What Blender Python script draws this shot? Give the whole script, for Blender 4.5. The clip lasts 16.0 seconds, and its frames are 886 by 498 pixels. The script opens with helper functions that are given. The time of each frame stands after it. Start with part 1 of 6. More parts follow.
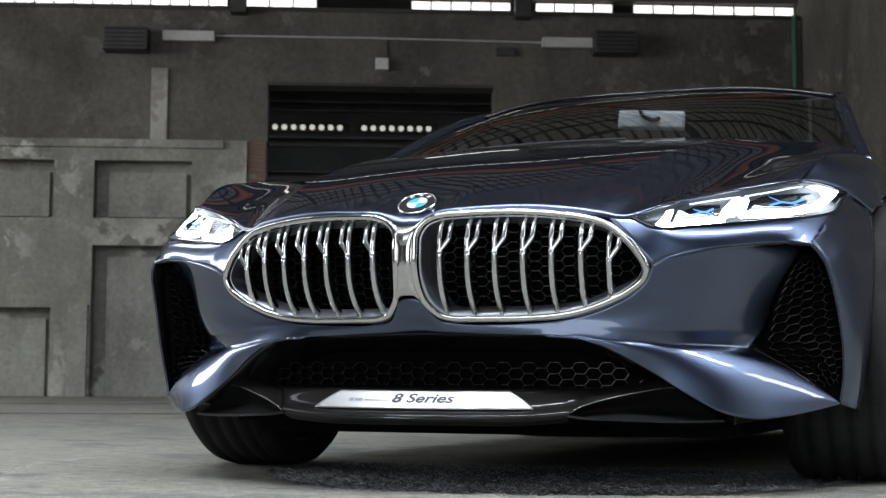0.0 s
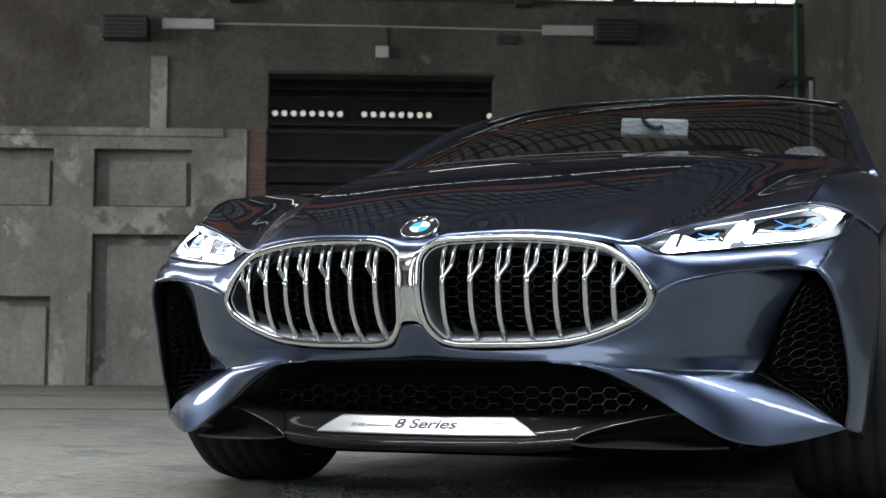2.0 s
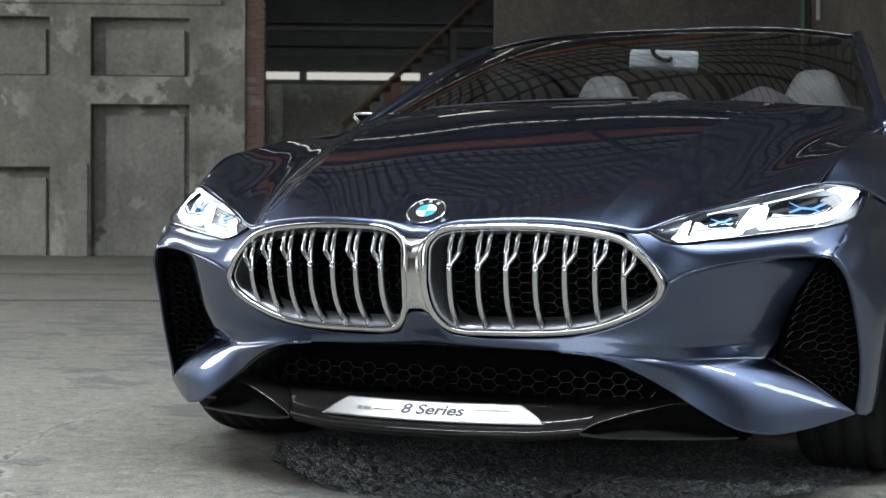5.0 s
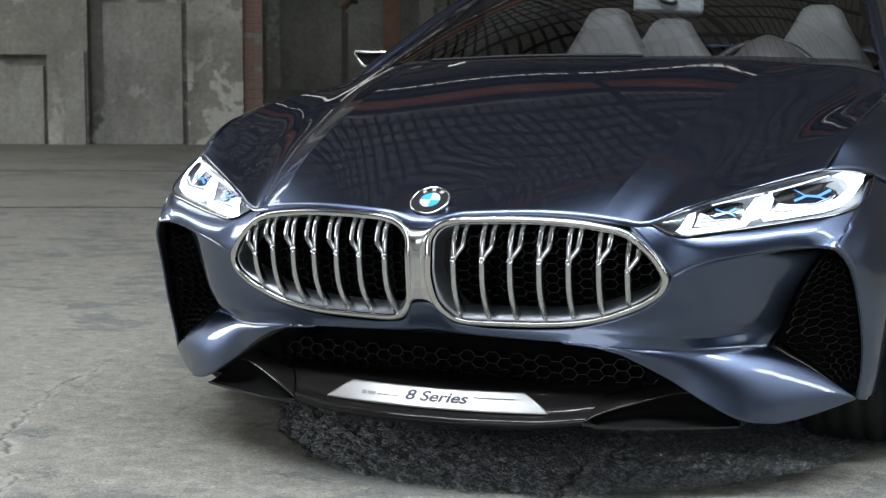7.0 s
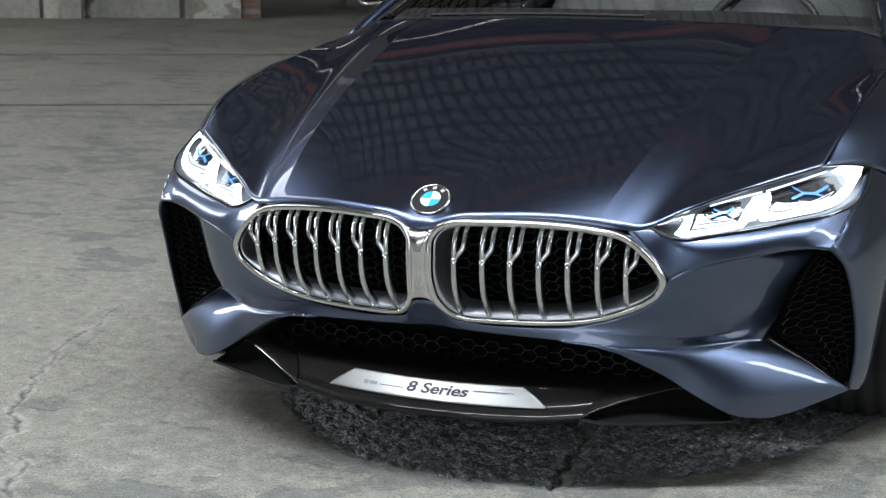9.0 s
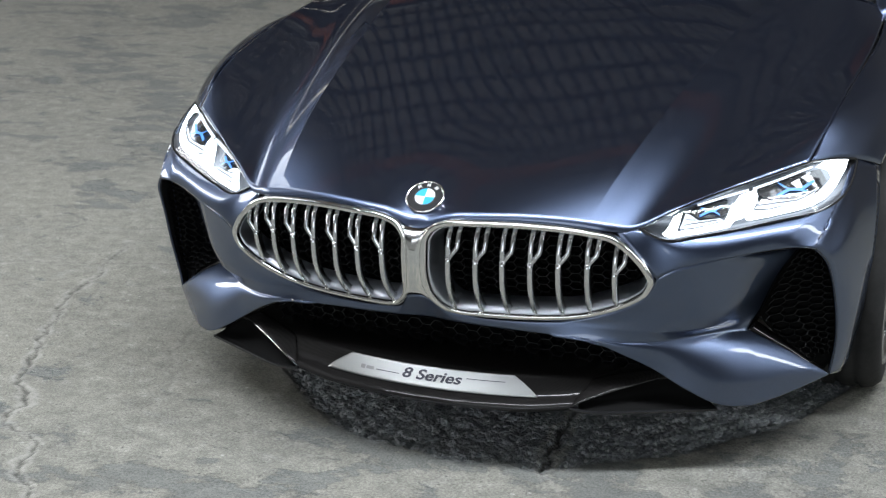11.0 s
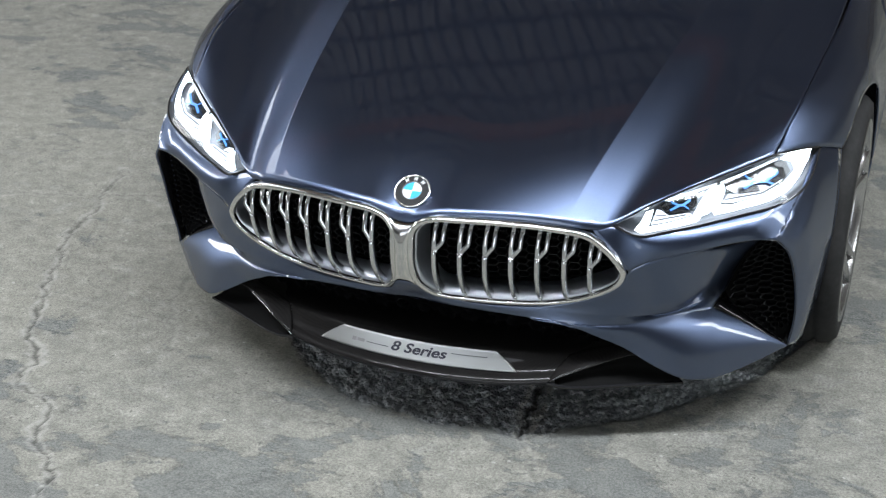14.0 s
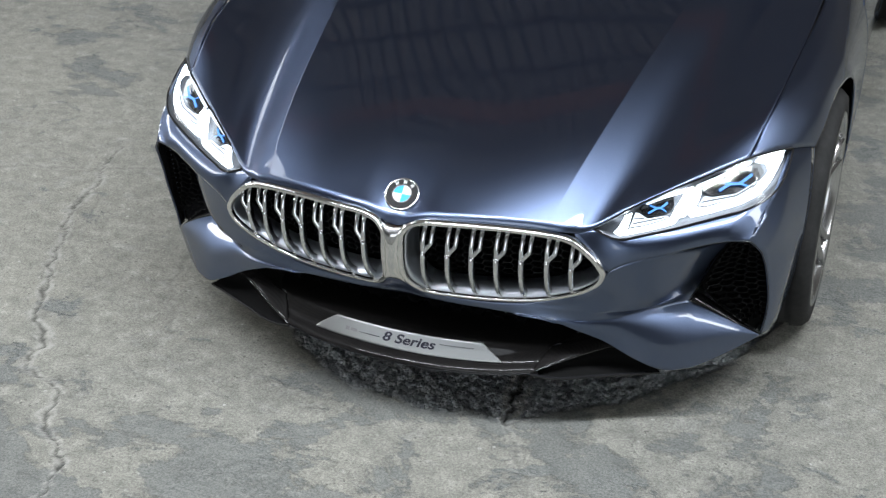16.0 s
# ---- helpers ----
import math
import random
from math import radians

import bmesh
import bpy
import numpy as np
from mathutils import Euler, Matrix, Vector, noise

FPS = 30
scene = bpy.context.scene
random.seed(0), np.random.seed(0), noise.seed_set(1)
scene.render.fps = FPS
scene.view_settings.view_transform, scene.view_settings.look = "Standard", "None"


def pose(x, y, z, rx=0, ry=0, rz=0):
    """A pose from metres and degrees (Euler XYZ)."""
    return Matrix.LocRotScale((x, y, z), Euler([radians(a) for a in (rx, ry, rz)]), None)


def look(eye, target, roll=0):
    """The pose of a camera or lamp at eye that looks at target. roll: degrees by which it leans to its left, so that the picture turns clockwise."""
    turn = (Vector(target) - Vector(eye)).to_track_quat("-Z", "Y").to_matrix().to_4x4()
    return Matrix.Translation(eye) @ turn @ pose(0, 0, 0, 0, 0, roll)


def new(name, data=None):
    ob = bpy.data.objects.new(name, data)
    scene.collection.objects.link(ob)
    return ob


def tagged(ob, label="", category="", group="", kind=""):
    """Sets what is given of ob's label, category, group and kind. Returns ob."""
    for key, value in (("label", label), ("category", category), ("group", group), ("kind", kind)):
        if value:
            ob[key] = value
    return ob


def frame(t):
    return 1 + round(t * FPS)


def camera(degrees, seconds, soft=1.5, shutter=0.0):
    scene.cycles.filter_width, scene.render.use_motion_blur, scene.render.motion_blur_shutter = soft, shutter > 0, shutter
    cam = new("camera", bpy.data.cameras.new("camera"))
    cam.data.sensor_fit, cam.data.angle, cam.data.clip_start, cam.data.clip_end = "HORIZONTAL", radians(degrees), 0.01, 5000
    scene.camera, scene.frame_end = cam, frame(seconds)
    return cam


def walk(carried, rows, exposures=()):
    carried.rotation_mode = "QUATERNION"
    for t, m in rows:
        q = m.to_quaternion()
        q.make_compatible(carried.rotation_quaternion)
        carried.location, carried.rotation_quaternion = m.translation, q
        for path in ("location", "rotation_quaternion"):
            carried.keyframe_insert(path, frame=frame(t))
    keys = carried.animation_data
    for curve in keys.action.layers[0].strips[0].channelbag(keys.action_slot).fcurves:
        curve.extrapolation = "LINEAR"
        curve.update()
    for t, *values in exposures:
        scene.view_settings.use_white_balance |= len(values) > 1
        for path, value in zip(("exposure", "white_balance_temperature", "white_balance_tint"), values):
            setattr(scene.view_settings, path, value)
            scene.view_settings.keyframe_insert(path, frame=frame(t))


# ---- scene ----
# A concept coupe stands in an old industrial hall; the camera cranes up in front of it.
# World: the car's middle plane is x = 0, its nose is near y = 0 and it points to -y; the floor is z = 0.

# ---- camera ----
cam = camera(33.02, 16.0, soft=1.3)
cam.data.dof.use_dof, cam.data.dof.focus_distance, cam.data.dof.aperture_fstop = True, 3.5, 10.0
# seconds, x, y, z, tilt, lean, turn
PATH = [
    (0.0, 1.3025, -3.1204, 0.2476, 95.127, 0.291, 21.314),
    (0.5, 1.3046, -3.1222, 0.2589, 95.132, 0.335, 21.320),
    (1.0, 1.2998, -3.1184, 0.2803, 95.076, 0.301, 21.317),
    (1.5, 1.2928, -3.1094, 0.3080, 94.893, 0.265, 21.318),
    (2.0, 1.2892, -3.1057, 0.3444, 94.473, 0.293, 21.313),
    (2.5, 1.2826, -3.0972, 0.3836, 93.864, 0.288, 21.301),
    (3.0, 1.2774, -3.0919, 0.4296, 93.067, 0.308, 21.302),
    (3.5, 1.2694, -3.0863, 0.4776, 92.141, 0.183, 21.311),
    (4.0, 1.2633, -3.0749, 0.5308, 91.098, 0.241, 21.301),
    (6.5, 1.2386, -3.0471, 0.8361, 85.161, 0.215, 21.270),
    (7.0, 1.2349, -3.0432, 0.9063, 83.922, 0.222, 21.243),
    (7.5, 1.2296, -3.0386, 0.9783, 82.654, 0.210, 21.224),
    (8.0, 1.2253, -3.0361, 1.0585, 81.256, 0.219, 21.182),
    (10.5, 1.2289, -3.0308, 1.4918, 74.028, 0.113, 21.079),
    (11.0, 1.2255, -3.0377, 1.5780, 72.582, 0.160, 20.913),
    (11.5, 1.2242, -3.0422, 1.6607, 71.214, 0.188, 20.788),
    (12.0, 1.2205, -3.0500, 1.7432, 69.936, 0.243, 20.607),
    (12.5, 1.2209, -3.0580, 1.8260, 68.718, 0.262, 20.444),
    (13.0, 1.2197, -3.0679, 1.9147, 67.423, 0.326, 20.244),
    (13.5, 1.2192, -3.0780, 1.9984, 66.164, 0.388, 20.084),
    (14.0, 1.2246, -3.0924, 2.0783, 65.000, 0.411, 19.979),
    (14.5, 1.2330, -3.1037, 2.1585, 63.945, 0.480, 19.900),
    (15.0, 1.2322, -3.1150, 2.2387, 62.977, 0.541, 19.715),
    (15.5, 1.2388, -3.1226, 2.3097, 62.105, 0.521, 19.674),
    (16.0, 1.2599, -3.1300, 2.3740, 61.310, 0.484, 19.819),
]
walk(cam, [(t, pose(x, y, z, tilt, 0, turn) @ pose(0, 0, 0, 0, 0, lean)) for t, x, y, z, tilt, lean, turn in PATH],
     exposures=[(0.0, 0.0), (16.0, 0.0)])

# ---- world and light ----
ROOM = pose(0, 0, 0, 0, 0, 24.19)      # the hall is turned against the car


world = bpy.data.worlds.new("sky")
scene.world = world
world.use_nodes = True
wn = world.node_tree
sky = wn.nodes.new("ShaderNodeTexSky")
sky.sky_type, sky.sun_disc = "NISHITA", False
sky.sun_elevation, sky.sun_rotation = radians(48), radians(160)
wn.links.new(sky.outputs[0], wn.nodes["Background"].inputs[0])
wn.nodes["Background"].inputs[1].default_value = 0.1


def area_lamp(name, x, y, z, sx, sy, watts, tone, tilt=0.0, turn=0.0):
    """Daylight through an opening of the roof or a wall, or fill light added there."""
    data = bpy.data.lights.new(name, "AREA")
    data.shape, data.size, data.size_y, data.energy, data.color = "RECTANGLE", sx, sy, watts, tone
    ob = new(name, data)
    ob.matrix_basis = ROOM @ pose(x, y, z, tilt, 0, turn)
    return ob


area_lamp("skylight_left", -7.0, 7.5, 7.85, 2.2, 11.0, 430, (0.93, 0.98, 1.05))
area_lamp("skylight_over_car", 0.5, -1.8, 7.85, 13.0, 0.6, 1850, (0.93, 0.98, 1.05))
# added fill lamp that sets how bright the next hall looks
area_lamp("far_hall_fill", 0.0, 29.0, 7.85, 10.0, 3.0, 95, (0.98, 1.0, 0.94))
# added fill from behind the camera, lifts the ceiling and the car's front
area_lamp("front_fill_light", -4.0, -11.9, 3.35, 8.8, 5.5, 420, (0.9, 0.95, 1.0), 90)

# added fill from the unseen west side, brightens the cross wall
area_lamp("west_fill_light", -17.9, 11.0, 5.3, 16.0, 3.0, 1750, (0.98, 0.98, 0.97), 90, -90)
area_lamp("east_window_daylight", 7.2, -2.3, 4.0, 0.7, 4.8, 170, (0.93, 0.97, 1.0), 90, 90)
# ---- materials ----
def material(name, colour, rough=0.6, metal=0.0, spec=0.5):
    m = bpy.data.materials.new(name)
    m.use_nodes = True
    b = m.node_tree.nodes["Principled BSDF"]
    b.inputs["Base Color"].default_value = (*colour, 1)
    b.inputs["Roughness"].default_value, b.inputs["Metallic"].default_value = rough, metal
    b.inputs["Specular IOR Level"].default_value = spec
    return m


def nodes_of(m):
    t = m.node_tree
    return t, t.nodes["Principled BSDF"]


def noise_node(t, scale, detail=6.0, rough=0.6, vec=None, distort=0.0):
    n = t.nodes.new("ShaderNodeTexNoise")
    n.inputs["Scale"].default_value, n.inputs["Detail"].default_value = scale, detail
    n.inputs["Roughness"].default_value, n.inputs["Distortion"].default_value = rough, distort
    if vec is None:
        co = t.nodes.new("ShaderNodeTexCoord")
        vec = co.outputs["Object"]
    t.links.new(vec, n.inputs["Vector"])
    return n.outputs["Fac"]


def ramp_node(t, fac, stops):
    r = t.nodes.new("ShaderNodeValToRGB")
    while len(r.color_ramp.elements) < len(stops):
        r.color_ramp.elements.new(0.5)
    for e, (p, c) in zip(r.color_ramp.elements, stops):
        e.position = p
        e.color = (*c, 1) if len(c) == 3 else c
    t.links.new(fac, r.inputs[0])
    return r.outputs[0]


def mix_node(t, fac, a, b, kind="MIX"):
    n = t.nodes.new("ShaderNodeMix")
    n.data_type, n.blend_type = "RGBA", kind
    if hasattr(fac, "is_linked"):
        t.links.new(fac, n.inputs[0])
    else:
        n.inputs[0].default_value = fac
    for s, v in ((n.inputs[6], a), (n.inputs[7], b)):
        if hasattr(v, "is_linked"):
            t.links.new(v, s)
        else:
            s.default_value = (*v, 1)
    return n.outputs[2]


def bump_node(t, b, height, strength, distance):
    n = t.nodes.new("ShaderNodeBump")
    n.inputs["Strength"].default_value, n.inputs["Distance"].default_value = strength, distance
    t.links.new(height, n.inputs["Height"])
    t.links.new(n.outputs[0], b.inputs["Normal"])


def worn(name, dark, light, scale, rough=0.8, bump=0.3, fine=60.0, patch=None, patch_at=0.62, dist=0.01):
    """Concrete, plaster and the like: blotches, grain and, if wanted, flaked patches."""
    m = material(name, light, rough)
    t, b = nodes_of(m)
    big = noise_node(t, scale, 8, 0.62, distort=0.4)
    grain = noise_node(t, fine, 5, 0.7)
    col = ramp_node(t, big, [(0.32, dark), (0.68, light)])
    col = mix_node(t, 0.5, col, ramp_node(t, grain, [(0.3, (0.55, 0.55, 0.55)), (0.7, (1.25, 1.25, 1.25))]), "MULTIPLY")
    if patch:
        flake = noise_node(t, scale * 4.5, 12, 0.74, distort=0.5)
        col = mix_node(t, ramp_node(t, flake, [(patch_at, (0, 0, 0)), (patch_at + 0.03, (1, 1, 1))]), col, patch)
    t.links.new(col, b.inputs["Base Color"])
    bump_node(t, b, grain, bump, dist)
    return m


def old_wall(name, dark, mid, pale, share):
    """Old plaster: blotches, streaks that run down, flaked pale patches and dark pits."""
    m = material(name, mid, 0.92, 0.0, 0.2)
    t, b = nodes_of(m)
    co = t.nodes.new("ShaderNodeTexCoord").outputs["Object"]
    mp = t.nodes.new("ShaderNodeMapping")
    mp.inputs["Scale"].default_value = (1.3, 1.3, 0.4)
    t.links.new(co, mp.inputs[0])
    blotch = noise_node(t, 0.55, 9, 0.62, co, 0.5)
    streak = noise_node(t, 1.0, 7, 0.65, mp.outputs[0], 0.3)
    flake = noise_node(t, 1.9, 14, 0.66, co, 0.25)
    zone = noise_node(t, 0.45, 3, 0.5, co)
    grain = noise_node(t, 12, 8, 0.75, co)
    col = ramp_node(t, blotch, [(0.32, dark), (0.55, mid), (0.72, tuple(1.25 * c for c in mid))])
    col = mix_node(t, 1.0, col, ramp_node(t, streak, [(0.32, (0.78, 0.77, 0.75)), (0.5, (1.0, 1.0, 1.0)), (0.7, (1.15, 1.15, 1.12))]), "MULTIPLY")
    mask = mix_node(t, 1.0, ramp_node(t, flake, [(share, (0, 0, 0)), (share + 0.035, (1, 1, 1))]), ramp_node(t, zone, [(0.42, (0, 0, 0)), (0.56, (1, 1, 1))]), "MULTIPLY")
    col = mix_node(t, mask, col, pale)
    col = mix_node(t, 0.6, col, ramp_node(t, grain, [(0.34, (0.6, 0.6, 0.6)), (0.64, (1.25, 1.25, 1.25))]), "MULTIPLY")
    t.links.new(col, b.inputs["Base Color"])
    bump_node(t, b, grain, 0.4, 0.03)
    return m


def car_paint():
    """Metallic paint: a soft lobe of aluminium flakes in dark blue under a sharp clear coat."""
    m = bpy.data.materials.new("midnight_blue_paint")
    m.use_nodes = True
    t = m.node_tree
    t.nodes.remove(t.nodes["Principled BSDF"])
    flake = noise_node(t, 900, 2, 0.5)
    col = ramp_node(t, flake, [(0.35, (0.086, 0.115, 0.186)), (0.65, (0.117, 0.15, 0.235))])
    flakes, pigment, coat = t.nodes.new("ShaderNodeBsdfAnisotropic"), t.nodes.new("ShaderNodeBsdfDiffuse"), t.nodes.new("ShaderNodeBsdfAnisotropic")
    flakes.distribution, coat.distribution = "BECKMANN", "GGX"
    flakes.inputs["Roughness"].default_value, coat.inputs["Roughness"].default_value = 0.41, 0.025
    coat.inputs["Color"].default_value = (1, 1, 1, 1)
    pigment.inputs["Color"].default_value = (0.034, 0.042, 0.07, 1)
    t.links.new(col, flakes.inputs["Color"])
    base, top = t.nodes.new("ShaderNodeMixShader"), t.nodes.new("ShaderNodeMixShader")
    base.inputs[0].default_value = 0.88
    t.links.new(pigment.outputs[0], base.inputs[1])
    t.links.new(flakes.outputs[0], base.inputs[2])
    fr = t.nodes.new("ShaderNodeFresnel")
    fr.inputs["IOR"].default_value = 1.5
    t.links.new(fr.outputs[0], top.inputs[0])
    t.links.new(base.outputs[0], top.inputs[1])
    t.links.new(coat.outputs[0], top.inputs[2])
    t.links.new(top.outputs[0], t.nodes["Material Output"].inputs[0])
    return m


def glass(name, tint, rough=0.0, gloss=0.85):
    """Thin glass: a clear sheet that mirrors more at grazing angles."""
    m = bpy.data.materials.new(name)
    m.use_nodes = True
    t = m.node_tree
    t.nodes.remove(t.nodes["Principled BSDF"])
    through_it, shine, add = t.nodes.new("ShaderNodeBsdfTransparent"), t.nodes.new("ShaderNodeBsdfGlossy"), t.nodes.new("ShaderNodeMixShader")
    through_it.inputs[0].default_value = (*tint, 1)
    shine.inputs["Roughness"].default_value = rough
    fr = t.nodes.new("ShaderNodeLayerWeight")
    fr.inputs[0].default_value = 0.5
    steep, share = t.nodes.new("ShaderNodeMath"), t.nodes.new("ShaderNodeMath")
    steep.operation, share.operation = "POWER", "MULTIPLY_ADD"
    steep.inputs[1].default_value, share.inputs[1].default_value, share.inputs[2].default_value = 4.0, gloss, 0.08 * gloss
    t.links.new(fr.outputs["Facing"], steep.inputs[0])
    t.links.new(steep.outputs[0], share.inputs[0])
    t.links.new(share.outputs[0], add.inputs[0])
    t.links.new(through_it.outputs[0], add.inputs[1])
    t.links.new(shine.outputs[0], add.inputs[2])
    t.links.new(add.outputs[0], t.nodes["Material Output"].inputs[0])
    return m


def lit(name, colour, power):
    m = material(name, tuple(0.25 * c for c in colour), 0.4)
    _, b = nodes_of(m)
    b.inputs["Emission Color"].default_value, b.inputs["Emission Strength"].default_value = (*colour, 1), power
    return m


def carbon_weave():
    m = material("carbon_fibre", (0.03, 0.028, 0.027), 0.42, 0.0, 0.06)
    t, b = nodes_of(m)
    co = t.nodes.new("ShaderNodeTexCoord")
    ch = t.nodes.new("ShaderNodeTexChecker")
    ch.inputs["Scale"].default_value = 420
    ch.inputs[1].default_value, ch.inputs[2].default_value = (0.016, 0.015, 0.0145, 1), (0.006, 0.0055, 0.0055, 1)
    mp = t.nodes.new("ShaderNodeMapping")
    mp.inputs["Rotation"].default_value = (0.3, 0.2, radians(45))
    t.links.new(co.outputs["Object"], mp.inputs[0])
    t.links.new(mp.outputs[0], ch.inputs[0])
    t.links.new(ch.outputs[0], b.inputs["Base Color"])
    b.inputs["Coat Weight"].default_value, b.inputs["Coat Roughness"].default_value = 0.35, 0.06
    return m


def floor_concrete():
    """Worn screed: beige speckled patches where the skin is gone, grey-green trowelled skin with strokes elsewhere."""
    m = material("worn_concrete", (0.3, 0.3, 0.28), 0.85, 0.0, 0.3)
    t, b = nodes_of(m)
    co = t.nodes.new("ShaderNodeTexCoord").outputs["Object"]

    def turned(angle, along, across):
        mp = t.nodes.new("ShaderNodeMapping")
        mp.inputs["Rotation"].default_value, mp.inputs["Scale"].default_value = (0, 0, radians(angle)), (along, across, 1.0)
        t.links.new(co, mp.inputs[0])
        return mp.outputs[0]
    big = noise_node(t, 0.55, 6, 0.6, co, 0.5)
    patch = noise_node(t, 2.3, 15, 0.72, turned(-32, 1.0, 1.6), 0.35)
    strokes = noise_node(t, 32.0, 10, 0.8, turned(-38, 1.0, 3.0), 0.6)
    clump = noise_node(t, 1.5, 8, 0.65, turned(-20, 0.8, 1.6), 0.6)
    mid = noise_node(t, 16.0, 12, 0.82, co, 0.1)
    fine = noise_node(t, 150, 4, 0.8, co)
    pits = t.nodes.new("ShaderNodeTexVoronoi")
    pits.inputs["Scale"].default_value = 38
    t.links.new(co, pits.inputs["Vector"])
    skin = ramp_node(t, strokes, [(0.34, (0.1, 0.11, 0.108)), (0.43, (0.165, 0.171, 0.163)), (0.6, (0.205, 0.209, 0.196)), (0.66, (0.29, 0.288, 0.262))])
    smooth_skin = ramp_node(t, mid, [(0.3, (0.125, 0.129, 0.122)), (0.42, (0.168, 0.172, 0.161)), (0.55, (0.19, 0.192, 0.178)), (0.7, (0.25, 0.249, 0.228))])
    lines = noise_node(t, 13.0, 5, 0.62, turned(-38, 1.0, 3.0), 1.1)
    skin = mix_node(t, 1.0, skin, ramp_node(t, lines, [(0.425, (1, 1, 1)), (0.455, (0.42, 0.44, 0.46)), (0.485, (1, 1, 1)), (0.525, (1, 1, 1)), (0.545, (1.4, 1.38, 1.34)), (0.565, (1, 1, 1))]), "MULTIPLY")
    skin = mix_node(t, ramp_node(t, clump, [(0.46, (0.1, 0.1, 0.1)), (0.6, (1, 1, 1))]), smooth_skin, skin)
    bare = ramp_node(t, mid, [(0.3, (0.14, 0.138, 0.122)), (0.46, (0.226, 0.221, 0.194)), (0.56, (0.277, 0.269, 0.236)), (0.68, (0.4, 0.388, 0.345))])
    spots = ramp_node(t, pits.outputs["Distance"], [(0.10, (0.42, 0.42, 0.42)), (0.2, (1, 1, 1))])
    some = ramp_node(t, noise_node(t, 16, 4, 0.6, co), [(0.5, (0, 0, 0)), (0.56, (1, 1, 1))])
    bare = mix_node(t, some, bare, mix_node(t, 0.85, bare, spots, "MULTIPLY"))
    chips = t.nodes.new("ShaderNodeTexVoronoi")
    chips.inputs["Scale"].default_value = 22
    t.links.new(co, chips.inputs["Vector"])
    chip = ramp_node(t, chips.outputs["Distance"], [(0.10, (1, 1, 1)), (0.14, (0, 0, 0))])
    few = ramp_node(t, noise_node(t, 5, 3, 0.6, co), [(0.56, (0, 0, 0)), (0.6, (0.8, 0.8, 0.8))])
    bare = mix_node(t, mix_node(t, 1.0, chip, few, "MULTIPLY"), bare, (0.42, 0.41, 0.38))
    drift = t.nodes.new("ShaderNodeMath")
    drift.operation = "MULTIPLY_ADD"
    drift.inputs[1].default_value = 0.62
    t.links.new(noise_node(t, 0.9, 6, 0.65, co, 0.6), drift.inputs[0])
    t.links.new(patch, drift.inputs[2])
    shifted = t.nodes.new("ShaderNodeMath")
    shifted.operation = "SUBTRACT"
    shifted.inputs[1].default_value = 0.298
    t.links.new(drift.outputs[0], shifted.inputs[0])
    # the smooth skin is kept best out in front of the car
    place, kept = t.nodes.new("ShaderNodeSeparateXYZ"), t.nodes.new("ShaderNodeMapRange")
    t.links.new(co, place.inputs[0])
    t.links.new(place.outputs[1], kept.inputs["Value"])
    for key, v in (("From Min", -1.3), ("From Max", 0.4), ("To Min", -0.095), ("To Max", 0.03)):
        kept.inputs[key].default_value = v
    placed = t.nodes.new("ShaderNodeMath")
    t.links.new(shifted.outputs[0], placed.inputs[0])
    t.links.new(kept.outputs[0], placed.inputs[1])
    patch = placed.outputs[0]
    where = ramp_node(t, patch, [(0.472, (0, 0, 0)), (0.48, (0.45, 0.45, 0.45)), (0.487, (0.9, 0.9, 0.9)), (0.5, (1, 1, 1))])
    flakes = ramp_node(t, noise_node(t, 6.5, 15, 0.74, turned(-25, 1.0, 1.5), 0.7), [(0.56, (0, 0, 0)), (0.58, (0.6, 0.6, 0.6)), (0.66, (1, 1, 1))])
    bare = mix_node(t, mix_node(t, 0.32, (0, 0, 0), flakes), bare, ramp_node(t, mid, [(0.3, (0.26, 0.256, 0.238)), (0.65, (0.43, 0.425, 0.4))]))
    col = mix_node(t, where, skin, bare)
    col = mix_node(t, 1.0, col, ramp_node(t, big, [(0.3, (0.78, 0.795, 0.8)), (0.7, (1.03, 1.03, 1.005))]), "MULTIPLY")
    col = mix_node(t, 0.7, col, ramp_node(t, fine, [(0.38, (0.55, 0.55, 0.55)), (0.6, (1.34, 1.34, 1.34))]), "MULTIPLY")
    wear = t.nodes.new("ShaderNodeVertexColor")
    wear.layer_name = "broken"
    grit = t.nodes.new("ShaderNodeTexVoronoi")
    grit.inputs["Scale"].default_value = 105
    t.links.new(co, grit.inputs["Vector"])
    # grit colours, with the bluish tone of the car's shadow painted in
    shadow_grit_col = ramp_node(t, grit.outputs["Color"], [(0.2, (0.19, 0.208, 0.215)), (0.6, (0.275, 0.293, 0.3)), (0.9, (0.4, 0.41, 0.41))])
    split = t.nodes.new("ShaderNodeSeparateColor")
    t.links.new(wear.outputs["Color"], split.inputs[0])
    col = mix_node(t, split.outputs[0], col, shadow_grit_col)
    col = mix_node(t, split.outputs[1], col, (0.08, 0.078, 0.07))
    col = mix_node(t, mix_node(t, 1.0, split.outputs[2], ramp_node(t, mid, [(0.42, (0, 0, 0)), (0.52, (1, 1, 1))]), "MULTIPLY"), col, (0.36, 0.35, 0.32))
    t.links.new(col, b.inputs["Base Color"])
    total = None
    lump = t.nodes.new("ShaderNodeMath")
    lump.operation = "MULTIPLY"
    t.links.new(grit.outputs["Distance"], lump.inputs[0])
    t.links.new(split.outputs[0], lump.inputs[1])
